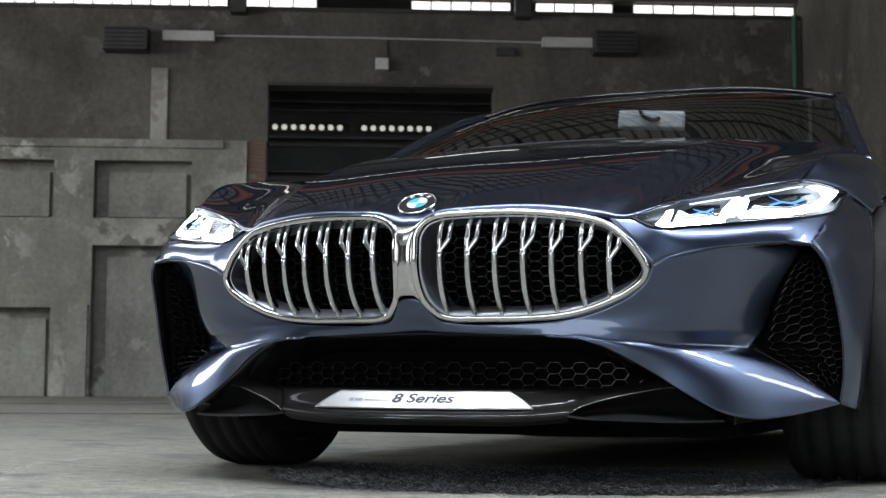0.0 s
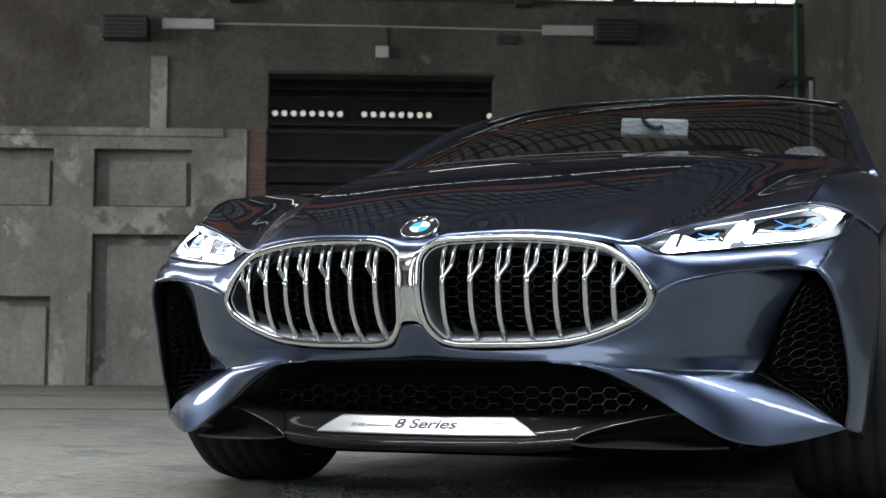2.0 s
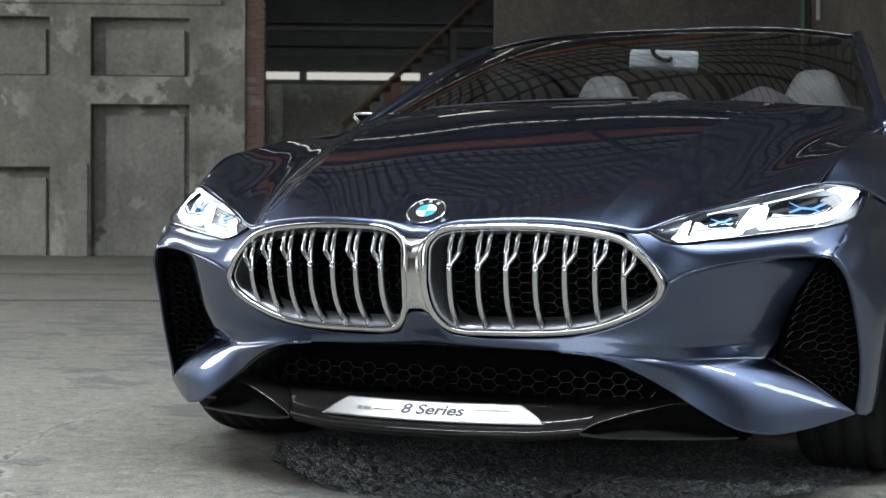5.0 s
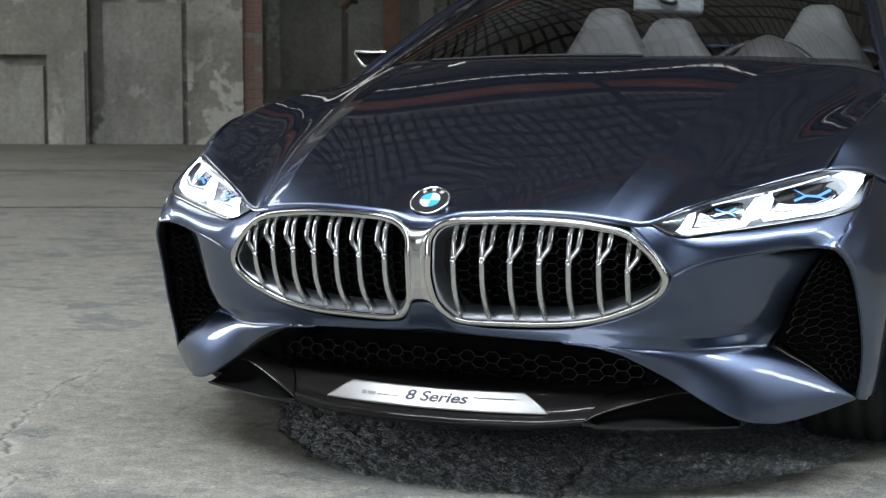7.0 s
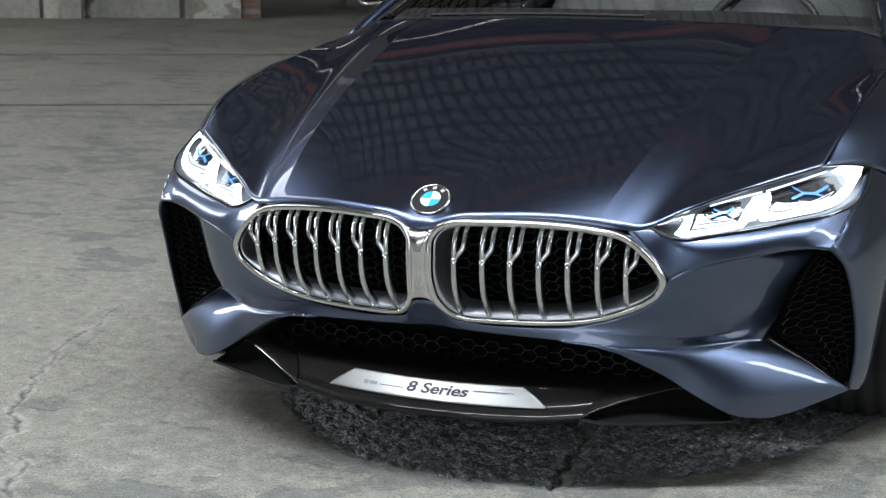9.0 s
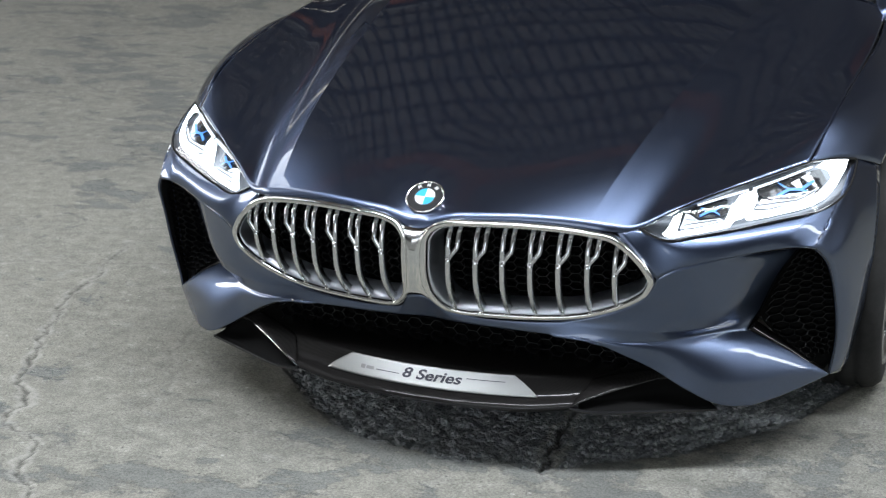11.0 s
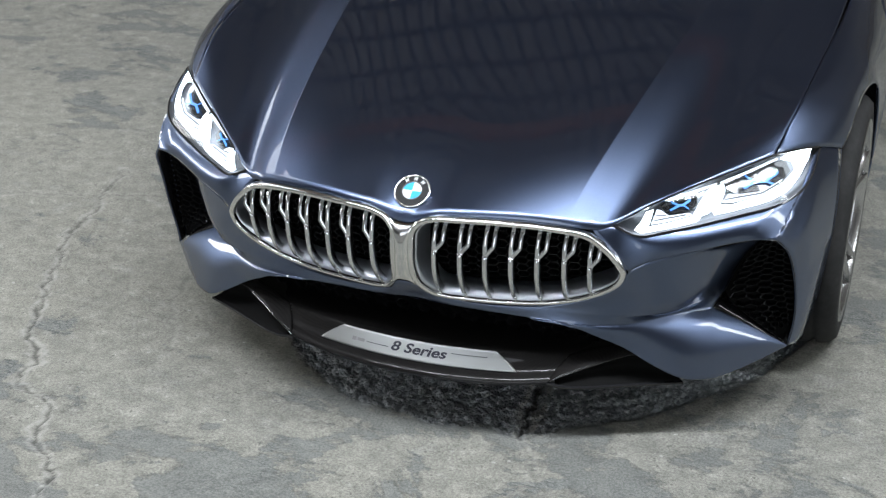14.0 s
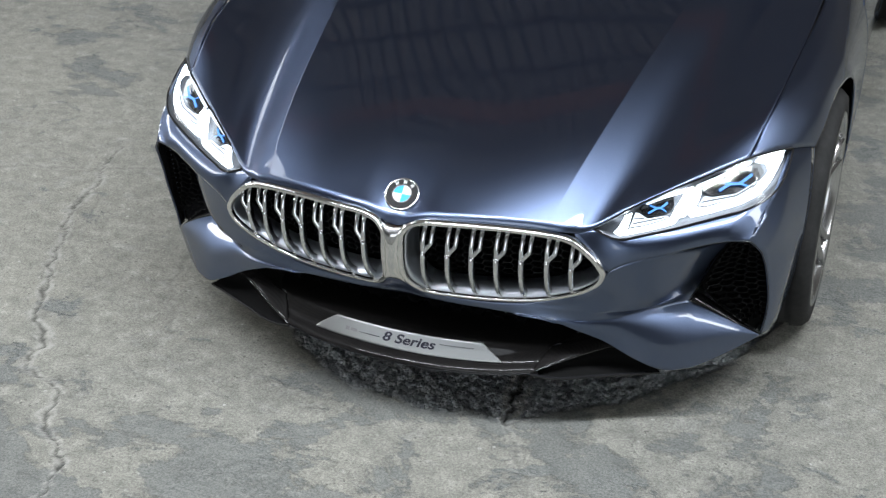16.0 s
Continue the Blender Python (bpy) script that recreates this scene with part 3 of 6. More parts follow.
def ribs():
    bm = bmesh.new()
    for k in range(126):
        x = -18 + k * 0.2
        free, y = [], -6.0
        for lo, hi, a, b in sorted(OPENINGS, key=lambda o: o[2]):
            if lo - 0.16 < x < hi + 0.01 and b > y:
                if a > y:
                    free.append((y, a - 0.05))
                y = b + 0.05
        free.append((y, WALL))
        for a, b in free:
            box(bm, (x, a, ROOF - 0.05), (x + 0.14, min(b, 15.1), ROOF - 0.003)) if a < 15 else None
    return setting("ceiling_boards", bm, ROOF_BOARD, "whitewashed boards under the roof", "ceiling")


ribs()
strip = setting("roof_glazing", boxes(((-4.6, 19.4, ROOF + 0.01), (7, 19.56, ROOF + 0.03))), GLOW_SKY, "narrow daylit glazing strip across the roof", "window")
for k in range(41):
    x = -4.6 + 0.28 * k
    part("glazing_bar", boxes(((x, 19.4, ROOF - 0.02), (x + 0.05, 19.56, ROOF + 0.006))), DARK_STEEL, strip)


def beam(name, lo, hi, mat, label):
    """An I-section steel beam."""
    (x0, y0, z0), (x1, y1, z1) = lo, hi
    bm = bmesh.new()
    t = 0.03
    if x1 - x0 > y1 - y0:
        ym = (y0 + y1) / 2
        for a, b in (((x0, y0, z0), (x1, y1, z0 + t)), ((x0, y0, z1 - t), (x1, y1, z1)), ((x0, ym - 0.012, z0 + t), (x1, ym + 0.012, z1 - t))):
            box(bm, a, b)
    else:
        xm = (x0 + x1) / 2
        for a, b in (((x0, y0, z0), (x1, y1, z0 + t)), ((x0, y0, z1 - t), (x1, y1, z1)), ((xm - 0.012, y0, z0 + t), (xm + 0.012, y1, z1 - t))):
            box(bm, a, b)
    return setting(name, bm, mat, label, "beam")


for y in (-4.4, -3.3, -2.5, -1.1, 0.0, 0.9, 2.0, 3.1, 4.2, 6.4, 7.5, 8.6, 9.7, 10.8, 11.9, 13.0, 14.1, 17.2, 18.4, 20.4):
    beam("roof_purlin", (-18, y, ROOF - 0.17), (RIGHT, y + 0.055, ROOF - 0.055), DARK_STEEL, "dark steel purlin across the hall")
for y in (5.0, 15.75):
    beam("roof_beam", (-18, y, ROOF - 0.42), (RIGHT, y + 0.4, ROOF - 0.11), RUST_STEEL, "red-painted steel roof beam across the hall")
setting("beam_edge", boxes(((-10, 15.02, ROOF - 0.14), (RIGHT, 15.07, ROOF - 0.06))), PALE_METAL, "thin pale cable tray under the roof", "tray")
for x in (-2.42, 2.34):
    beam("roof_rafter", (x + 0.08, -12, ROOF - 0.6), (x + 0.18, WALL - 0.3, ROOF - 0.43), DARK_STEEL, "dark steel rafter along the hall")
    setting("wall_post", boxes(((x, WALL - 0.28, EAVES - 0.15), (x + 0.26, WALL - 0.004, ROOF - 0.76)), bevel=0.01), DARK_STEEL, "dark steel post under a rafter", "post")

# daylight glazing along the eaves
for x0, x1 in ((-18, -2.5), (-2.2, -1.0), (0.6, 2.3), (2.72, 4.05), (4.4, 7.2)):
    pane = setting("eaves_window", boxes(((x0, WALL + 0.2, EAVES + 0.03), (x1, WALL + 0.22, EAVES + 0.2))), GLOW_SKY, "narrow daylit glazing strip under the roof", "window")
    n = int((x1 - x0) / 0.32)
    for k in range(n + 1):
        x = x0 + (x1 - x0) * k / max(n, 1)
        part("glazing_bar", boxes(((x - 0.012, WALL + 0.17, EAVES + 0.01), (x + 0.012, WALL + 0.195, EAVES + 0.22))), DARK_STEEL, pane)
setting("eaves_wall", boxes(((-18, WALL + 0.1, EAVES + 0.24), (RIGHT, WALL + 0.4, ROOF))), ROOF_METAL, "dark boarding above the eaves glazing", "wall")
setting("eaves_sill", boxes(((-18, WALL - 0.04, EAVES - 0.06), (RIGHT, WALL + 0.4, EAVES + 0.006))), DARK_STEEL, "dark sill under the eaves glazing", "sill")
setting("corner_pipe", sweep([in_p for in_p in ((7.12, WALL - 0.1, 0), (7.12, WALL - 0.1, 4), (7.12, WALL - 0.1, EAVES))], round_section(0.05), up=(1, 0, 0)), GREEN_PAINT,
        "green painted downpipe in the corner", "pipe")


def room_thing(name, label, category, x, y, z, group=""):
    return thing(name, label, category, group, m=ROOM @ pose(x, y, z))


def wall_lamp(x, z):
    ob = room_thing("wall_lamp", "pale enamelled strip light on the upper wall", "lamp", x, WALL, z, "strip lights on the wall")
    part("housing", boxes(((-0.43, -0.16, -0.085), (0.43, -0.02, 0.085)), bevel=0.02), PALE_METAL, ob)
    for s in (-0.3, 0.3):
        part("bracket", boxes(((s - 0.03, -0.02, -0.05), (s + 0.03, 0.0, 0.05))), DARK_STEEL, ob)


def heater(x, z):
    ob = room_thing("wall_heater", "dark boxy fan heater hung on the wall", "heater", x, WALL, z, "heaters on the wall")
    part("casing", boxes(((-0.37, -0.4, -0.19), (0.37, -0.02, 0.19)), bevel=0.03), DARK_STEEL, ob)
    for k in range(5):
        part("slat", boxes(((-0.32, -0.415, -0.15 + k * 0.07), (0.32, -0.402, -0.13 + k * 0.07))), BLACK_MATT, ob)
    part("bracket", boxes(((-0.05, -0.02, -0.1), (0.05, 0.0, 0.1))), DARK_STEEL, ob)


wall_lamp(-3.11, 5.985)
wall_lamp(3.23, 5.975)
heater(-4.12, 5.88)
heater(4.02, 5.95)
bell = room_thing("wall_bell", "small pale alarm box below a conduit", "alarm", 0.11, WALL, 5.57)
part("housing", boxes(((-0.11, -0.12, -0.1), (0.11, 0.0, 0.1)), bevel=0.02), PALE_METAL, bell)
part("conduit", boxes(((-0.09, -0.03, 0.1), (0.09, 0.0, 0.52)), bevel=0.008), UPPER_PLASTER, bell)
run = room_thing("cable_run", "thin grey conduit along the upper wall", "conduit", 0, WALL, 6.02)
part("pipe", sweep([(-2.68, -0.03, 0), (0, -0.03, 0), (2.8, -0.03, -0.03)], round_section(0.014, 6)), PALE_METAL, run)
sign_box = room_thing("junction_box", "dark junction box on the upper wall", "box", 2.2, WALL, 5.82)
part("case", boxes(((-0.16, -0.08, -0.07), (0.16, 0.0, 0.07)), bevel=0.01), DARK_STEEL, sign_box)
hook = room_thing("wall_bracket", "dark bracket arm on the grey long wall", "bracket", 7.18, WALL, 5.1)
part("arm", boxes(((-0.55, -0.72, -0.03), (0.04, -0.66, 0.04)), bevel=0.008), DARK_STEEL, hook)
part("stem", boxes(((-0.02, -0.71, -1.2), (0.03, -0.66, -0.03)), bevel=0.005), PALE_METAL, hook)
part("tie", boxes(((-0.4, -0.66, -0.03), (-0.34, 0.0, 0.04))), DARK_STEEL, hook)

# ---- the hall beyond the gateway ----
FAR = 36.0
setting("wall_far_upper", boxes(((-18, FAR, 4.12), (14, FAR + 0.3, ROOF))), ROOF_METAL, "darker upper wall of the next hall", "wall")
setting("wall_far", boxes(((-18, FAR - 0.02, 0), (14, FAR + 0.3, 4.12))), FAR_RENDER, "paler lower wall of the next hall", "wall")
# the gap in this unseen roof is added for the far fill lamp
setting("ceiling_far", boxes(((-18.4, WALL + 0.6, ROOF), (14, 27.5, ROOF + 0.12)), ((-18.4, 30.5, ROOF), (14, FAR + 0.3, ROOF + 0.12)), ((-18.4, 27.5, ROOF), (-5, 30.5, ROOF + 0.12)), ((5, 27.5, ROOF), (14, 30.5, ROOF + 0.12))), ROOF_METAL, "dark roof of the next hall", "ceiling")
setting("wall_far_east", boxes(((14, WALL + 0.5, 0), (14.3, FAR, ROOF))), BACK_WALL, "dim side wall of the next hall", "wall")
for k, z in enumerate((6.35, 6.1, 5.6, 5.05, 4.7)):
    beam("far_beam", (-10, 27.0 + k * 1.7, z), (12, 27.2 + k * 1.7, z + 0.22), DARK_STEEL, "dark steel beam in the next hall")
for x in (-2.6, 1.2, 5.9):
    setting("far_column", boxes(((x, 34.5, 0), (x + 0.35, 34.85, 4.0)), bevel=0.02), FAR_RENDER, "concrete column in the next hall", "column")
setting("far_column_red", boxes(((0.3, 33.5, 0), (0.72, 33.7, 4.0)), bevel=0.01), BROWN_STEEL, "rust-red steel column in the next hall", "column")
for x0, n in ((-2.83, 9), (-0.23, 8), (3.1, 2)):
    strip = setting("far_window_strip", boxes(((x0 - 0.2, FAR - 0.05, 6.85), (x0 + n * 0.245, FAR - 0.004, 7.12))), DARK_STEEL, "row of small round daylit openings in the next hall", "window")
    for k in range(n):
        bm = bmesh.new()
        bmesh.ops.create_cone(bm, cap_ends=True, segments=16, radius1=0.075, radius2=0.075, depth=0.03)
        pane = part("pane", bm, GLOW_DIM, strip)
        pane.matrix_basis = pose(x0 + 0.245 * k, FAR - 0.06, 6.985, 90)
for x0, x1 in ((-2.95, -1.9), (-1.7, 1.25), (1.5, 1.7), (2.0, 2.25)):
    setting("far_window_low", boxes(((x0, FAR - 0.06, 4.25), (x1, FAR - 0.03, 4.44))), GLOW_DIM, "low daylit window strip in the next hall", "window")
stair = thing("steel_stair", "rust-red steel stair flight in the next hall", "stair", m=ROOM @ pose(0.0, 26.0, 0))
for y in (0.0, 0.9):
    part("stringer", sweep([(-0.6, y, 2.46), (1.2, y, 4.17), (3.2, y, 6.07)], [(-0.03, -0.13), (0.03, -0.13), (0.03, 0.13), (-0.03, 0.13)], up=(0, 1, 0)), BROWN_STEEL, stair)
for k in range(18):
    x = -0.5 + 0.205 * k
    part("tread", boxes(((x, 0.03, 2.5 + 0.949 * (x + 0.6)), (x + 0.22, 0.87, 2.53 + 0.949 * (x + 0.6)))), DARK_STEEL, stair)
for x, z in ((-0.6, 2.4), (1.5, 4.35), (3.0, 5.75)):
    part("post", boxes(((x, 0.0, 0), (x + 0.12, 0.9, z))), BACK_WALL, stair)
bench = thing("stacked_boards", "pale stacked boards against the far wall", "boards", m=ROOM @ pose(-0.5, 31.0, 0))
for k in range(3):
    part("board", boxes(((-3.0, 0.05 * k, 0.02 + 0.3 * k), (4.5, 0.3 + 0.05 * k, 0.3 + 0.3 * k)), bevel=0.01), BOARD, bench)

# ---- the car ----
car = thing("car", "dark metallic blue concept coupe with chrome double grille", "car")

# hood: rails from the nose to the windscreen, middle to side
HOOD = [
    [(0, -0.005, 0.627), (0, 0.059, 0.654), (0, 0.16, 0.705), (0, 0.4, 0.787), (0, 0.75, 0.878), (0, 1.05, 0.947), (0, 1.36, 1.003)],
    [(0.033, -0.005, 0.627), (0.034, 0.058, 0.654), (0.036, 0.16, 0.705), (0.04, 0.4, 0.787), (0.05, 0.75, 0.878), (0.055, 1.05, 0.947), (0.06, 1.36, 1.003)],
    [(0.075, -0.003, 0.631), (0.08, 0.056, 0.656), (0.085, 0.16, 0.707), (0.095, 0.4, 0.787), (0.105, 0.75, 0.878), (0.115, 1.05, 0.947), (0.12, 1.36, 1.003)],
    [(0.25, 0.018, 0.641), (0.26, 0.075, 0.669), (0.275, 0.19, 0.718), (0.30, 0.42, 0.79), (0.33, 0.75, 0.876), (0.36, 1.05, 0.942), (0.39, 1.37, 1.0)],
    [(0.385, 0.054, 0.631), (0.395, 0.115, 0.665), (0.415, 0.22, 0.717), (0.445, 0.43, 0.786), (0.485, 0.75, 0.872), (0.525, 1.05, 0.936), (0.57, 1.40, 0.991)],
    [(0.418, 0.067, 0.625), (0.430, 0.128, 0.659), (0.452, 0.236, 0.7065), (0.487, 0.446, 0.7715), (0.53, 0.755, 0.8545), (0.573, 1.05, 0.9185), (0.615, 1.42, 0.988)],
    [(0.452, 0.088, 0.617), (0.470, 0.15, 0.646), (0.497, 0.26, 0.691), (0.537, 0.46, 0.752), (0.583, 0.76, 0.832), (0.628, 1.05, 0.897), (0.668, 1.44, 0.984)],
    [(0.543, 0.168, 0.648), (0.56, 0.22, 0.668), (0.588, 0.33, 0.702), (0.63, 0.51, 0.752), (0.675, 0.78, 0.822), (0.71, 1.05, 0.88), (0.745, 1.48, 0.980)],
    [(0.703, 0.329, 0.700), (0.712, 0.36, 0.711), (0.728, 0.44, 0.736), (0.752, 0.58, 0.78), (0.777, 0.8, 0.831), (0.795, 1.05, 0.872), (0.815, 1.53, 0.962)],
    [(0.812, 0.442, 0.729), (0.82, 0.49, 0.748), (0.829, 0.54, 0.775), (0.841, 0.61, 0.805), (0.853, 0.79, 0.84), (0.8665, 0.97, 0.868), (0.869, 1.58, 0.932)],
]


def eased(g, turns, across):
    """Irons small ripples out of a panel along its length and a little across; its edges and nose stay."""
    k = np.arange(g.shape[1])
    w = (np.clip((k - 1) / 8, 0, 1) * np.clip((len(k) - 1 - k) / 4, 0, 1))[None, 1:-1, None]
    for _ in range(turns):
        g[:, 1:-1] += 0.5 * w * ((g[:, 2:] + g[:, :-2]) / 2 - g[:, 1:-1])
    for _ in range(across):
        g[1:-1] += 0.5 * np.clip((k - 2) / 10, 0, 1)[None, :, None] * ((g[2:] + g[:-2]) / 2 - g[1:-1])
    return g


def faired(g, turns):
    """Takes the waves out of the nose between the ridges; the edge along the grille stays."""
    i, k = np.arange(len(g)), np.arange(g.shape[1])
    w = (np.clip((len(g) - 2 - i) / 10, 0, 1)[:, None] * (np.clip(k / 3, 0, 1) * np.clip((34 - k) / 14, 0, 1))[None])[:, 1:-1, None]
    for step in range(2 * turns):
        full = np.vstack([flip(g[1:2]), g, g[-1:]])
        mean = (full[2:, 1:-1] + full[:-2, 1:-1] + g[:, 2:] + g[:, :-2]) / 4
        g[:, 1:-1] += (0.5 if step % 2 == 0 else -0.505) * w * (mean - g[:, 1:-1])
    g[0, :, 0] = 0.0
    return g


HOOD_EDGE = spline([(0, 0.602), (0.022, 0.606), (0.045, 0.6225), (0.075, 0.6335), (0.135, 0.6385), (0.2, 0.6405), (0.26, 0.64), (0.33, 0.6355), (0.39, 0.6275), (0.43, 0.62), (0.452, 0.617)], 200)


def fitted(g):
    """Lays the front edge close over the grille surround and lets the sheet behind it follow."""
    for row in g:
        x = row[0, 0]
        if x > 0.452:
            break
        z = np.interp(x, HOOD_EDGE[:, 0], HOOD_EDGE[:, 1])
        y = -0.012 + 0.42 * x * x + 0.1 * (z - 0.55)
        share = min(1.0, (0.452 - x) / 0.05)
        shift = np.array((0.0, y - row[0, 1], z - row[0, 2])) * share
        k = np.arange(len(row))
        row += shift * (np.clip(1 - k / np.interp(x, [0.0, 0.04, 0.1], [2.0, 3.0, 9.0]), 0, 1) ** 1.5)[:, None]
    return g


dome, flank = faired(eased(loft(HOOD[:5], 60, 40), 40, 8), 120), eased(loft(HOOD[4:], 60, 52), 40, 5)
hood_rows = np.vstack([dome[:-1], dome[-1:] * 0.8 + dome[-2:-1] * 0.2, dome[-1:], dome[-1:] * 0.8 + flank[1:2] * 0.2, flank[1:]])      # a sharp crease along the dome
part("hood", sheet(fitted(hood_rows), True, (0, -0.2, 1)), PAINT, car, "sculpted hood with two raised ridges", True, 0.006)

# headlight opening: upper and lower edge
LAMP_TOP = [(0.490, 0.124, 0.621), (0.543, 0.17, 0.646), (0.595, 0.222, 0.666), (0.648, 0.275, 0.683), (0.703, 0.331, 0.698), (0.76, 0.387, 0.713),
            (0.815, 0.443, 0.727), (0.862, 0.508, 0.725), (0.905, 0.578, 0.713)]
LAMP_LOW = [(0.490, 0.123, 0.619), (0.547, 0.132, 0.594), (0.606, 0.168, 0.598), (0.664, 0.207, 0.605), (0.72, 0.25, 0.613), (0.78, 0.297, 0.622),
            (0.838, 0.347, 0.63), (0.888, 0.425, 0.647), (0.908, 0.582, 0.709)]
# bumper: shoulder between the headlight and the crease over the side intake
SHOULDER_TOP = [(0.447, 0.086, 0.616), (0.49, 0.123, 0.617), (0.547, 0.132, 0.592), (0.62, 0.178, 0.598), (0.70, 0.236, 0.608), (0.78, 0.296, 0.620), (0.838, 0.346, 0.628), (0.889, 0.428, 0.645)]
SHOULDER_LOW = [(0.538, 0.108, 0.508), (0.565, 0.12, 0.526), (0.60, 0.138, 0.538), (0.66, 0.172, 0.550), (0.72, 0.215, 0.558), (0.775, 0.254, 0.564), (0.82, 0.278, 0.567), (0.858, 0.298, 0.562)]


def shelf_row(f):
    """A row of the shoulder, f of the way down; it swells, most in its outer half."""
    swell = (0.0035, 0.004, 0.005, 0.0075, 0.0105, 0.0115, 0.0095, 0.003)
    return [tuple(p * (1 - f) + q * f + d * 4 * f * (1 - f) * w for p, q, d in zip(u, v, (0.15, -1.0, 0.35))) for u, v, w in zip(SHOULDER_TOP, SHOULDER_LOW, swell)]


SHOULDER = [SHOULDER_TOP, *[shelf_row(f) for f in (0.15, 0.35, 0.55, 0.75, 0.9)], SHOULDER_LOW]
# cheek that runs back into the side intake
CHEEK = [
    [(0.538, 0.108, 0.508), (0.565, 0.12, 0.526), (0.60, 0.138, 0.538), (0.66, 0.172, 0.550), (0.72, 0.215, 0.558), (0.775, 0.254, 0.564), (0.82, 0.282, 0.566)],
    [(0.532, 0.112, 0.492), (0.575, 0.132, 0.505), (0.62, 0.157, 0.516), (0.67, 0.193, 0.526), (0.72, 0.245, 0.533), (0.77, 0.31, 0.538), (0.82, 0.365, 0.545)],
    [(0.505, 0.110, 0.454), (0.55, 0.13, 0.456), (0.60, 0.155, 0.460), (0.65, 0.19, 0.464), (0.70, 0.245, 0.468), (0.74, 0.315, 0.472), (0.775, 0.378, 0.475)],
    [(0.425, 0.105, 0.411), (0.49, 0.126, 0.405), (0.55, 0.147, 0.404), (0.62, 0.182, 0.405), (0.68, 0.24, 0.409), (0.722, 0.32, 0.413), (0.752, 0.392, 0.42)],
    [(0.32, 0.085, 0.386), (0.40, 0.102, 0.377), (0.475, 0.125, 0.371), (0.55, 0.157, 0.368), (0.625, 0.206, 0.368), (0.685, 0.288, 0.37), (0.736, 0.388, 0.375)],
]
CREASE = [(0.30, 0.0785, 0.3555), (0.40, 0.097, 0.348), (0.48, 0.13, 0.341), (0.56, 0.187, 0.338), (0.63, 0.262, 0.338), (0.675, 0.312, 0.336), (0.711, 0.345, 0.331)]
SIDE_OF_BAND = [(0.314, 0.082, 0.376), (0.307, 0.080, 0.366)]
for share, first in zip((0.35, 0.75), SIDE_OF_BAND):
    CHEEK.append([first] + [tuple(p * (1 - share) + q * share + d for p, q, d in zip(u, v, (0, 0.001, 0))) for u, v in zip(CHEEK[4][1:], CREASE[1:])])
CHEEK.append(CREASE)
# fin below the side intake
FIN_LOW = [(0.30, 0.0783, 0.3545), (0.395, 0.094, 0.3455), (0.455, 0.115, 0.318), (0.53, 0.158, 0.271), (0.605, 0.182, 0.222), (0.67, 0.21, 0.186), (0.745, 0.27, 0.170)]


FIN_PROFILE = [(0.06, 0.035), (0.16, 0.085), (0.3, 0.13), (0.48, 0.145), (0.68, 0.115), (0.86, 0.055)]


def fin_row(top, low, f, out):
    """A row of the fin, f of the way down, standing out by a share of the fin's height there."""
    return [tuple(p * (1 - f) + q * f + d * out * math.dist(u, v) for p, q, d in zip(u, v, (0.45, -0.8, 0.3))) for u, v in zip(top, low)]


FIN = [CHEEK[-1], *[fin_row(CHEEK[-1], FIN_LOW, f, o) for f, o in FIN_PROFILE], FIN_LOW]
TIP_TOP = [(0.711, 0.345, 0.331), (0.775, 0.372, 0.296), (0.84, 0.402, 0.253), (0.897, 0.443, 0.208)]
TIP_LOW = [(0.745, 0.27, 0.170), (0.797, 0.327, 0.177), (0.847, 0.386, 0.189), (0.897, 0.444, 0.204)]


FIN_TIP = [TIP_TOP, *[fin_row(TIP_TOP, TIP_LOW, f, o) for f, o in FIN_PROFILE], TIP_LOW]
# band below the grille
BAND = [
    [(0, 0.004, 0.437), (0.02, 0.006, 0.434), (0.038, 0.022, 0.414), (0.06, 0.047, 0.39), (0.11, 0.056, 0.381), (0.2, 0.064, 0.38), (0.26, 0.073, 0.382), (0.32, 0.085, 0.386)],
    [(0, 0.034, 0.40), (0.022, 0.036, 0.398), (0.042, 0.042, 0.389), (0.065, 0.051, 0.379), (0.11, 0.057, 0.373), (0.2, 0.064, 0.371), (0.26, 0.072, 0.372), (0.314, 0.082, 0.376)],
    [(0, 0.054, 0.376), (0.024, 0.054, 0.376), (0.045, 0.055, 0.373), (0.07, 0.057, 0.368), (0.11, 0.059, 0.365), (0.2, 0.066, 0.363), (0.26, 0.073, 0.363), (0.307, 0.080, 0.366)],
    [(0, 0.063, 0.362), (0.024, 0.063, 0.362), (0.045, 0.063, 0.361), (0.07, 0.064, 0.36), (0.11, 0.065, 0.359), (0.2, 0.07, 0.357), (0.26, 0.075, 0.356), (0.30, 0.0785, 0.3555)],
]
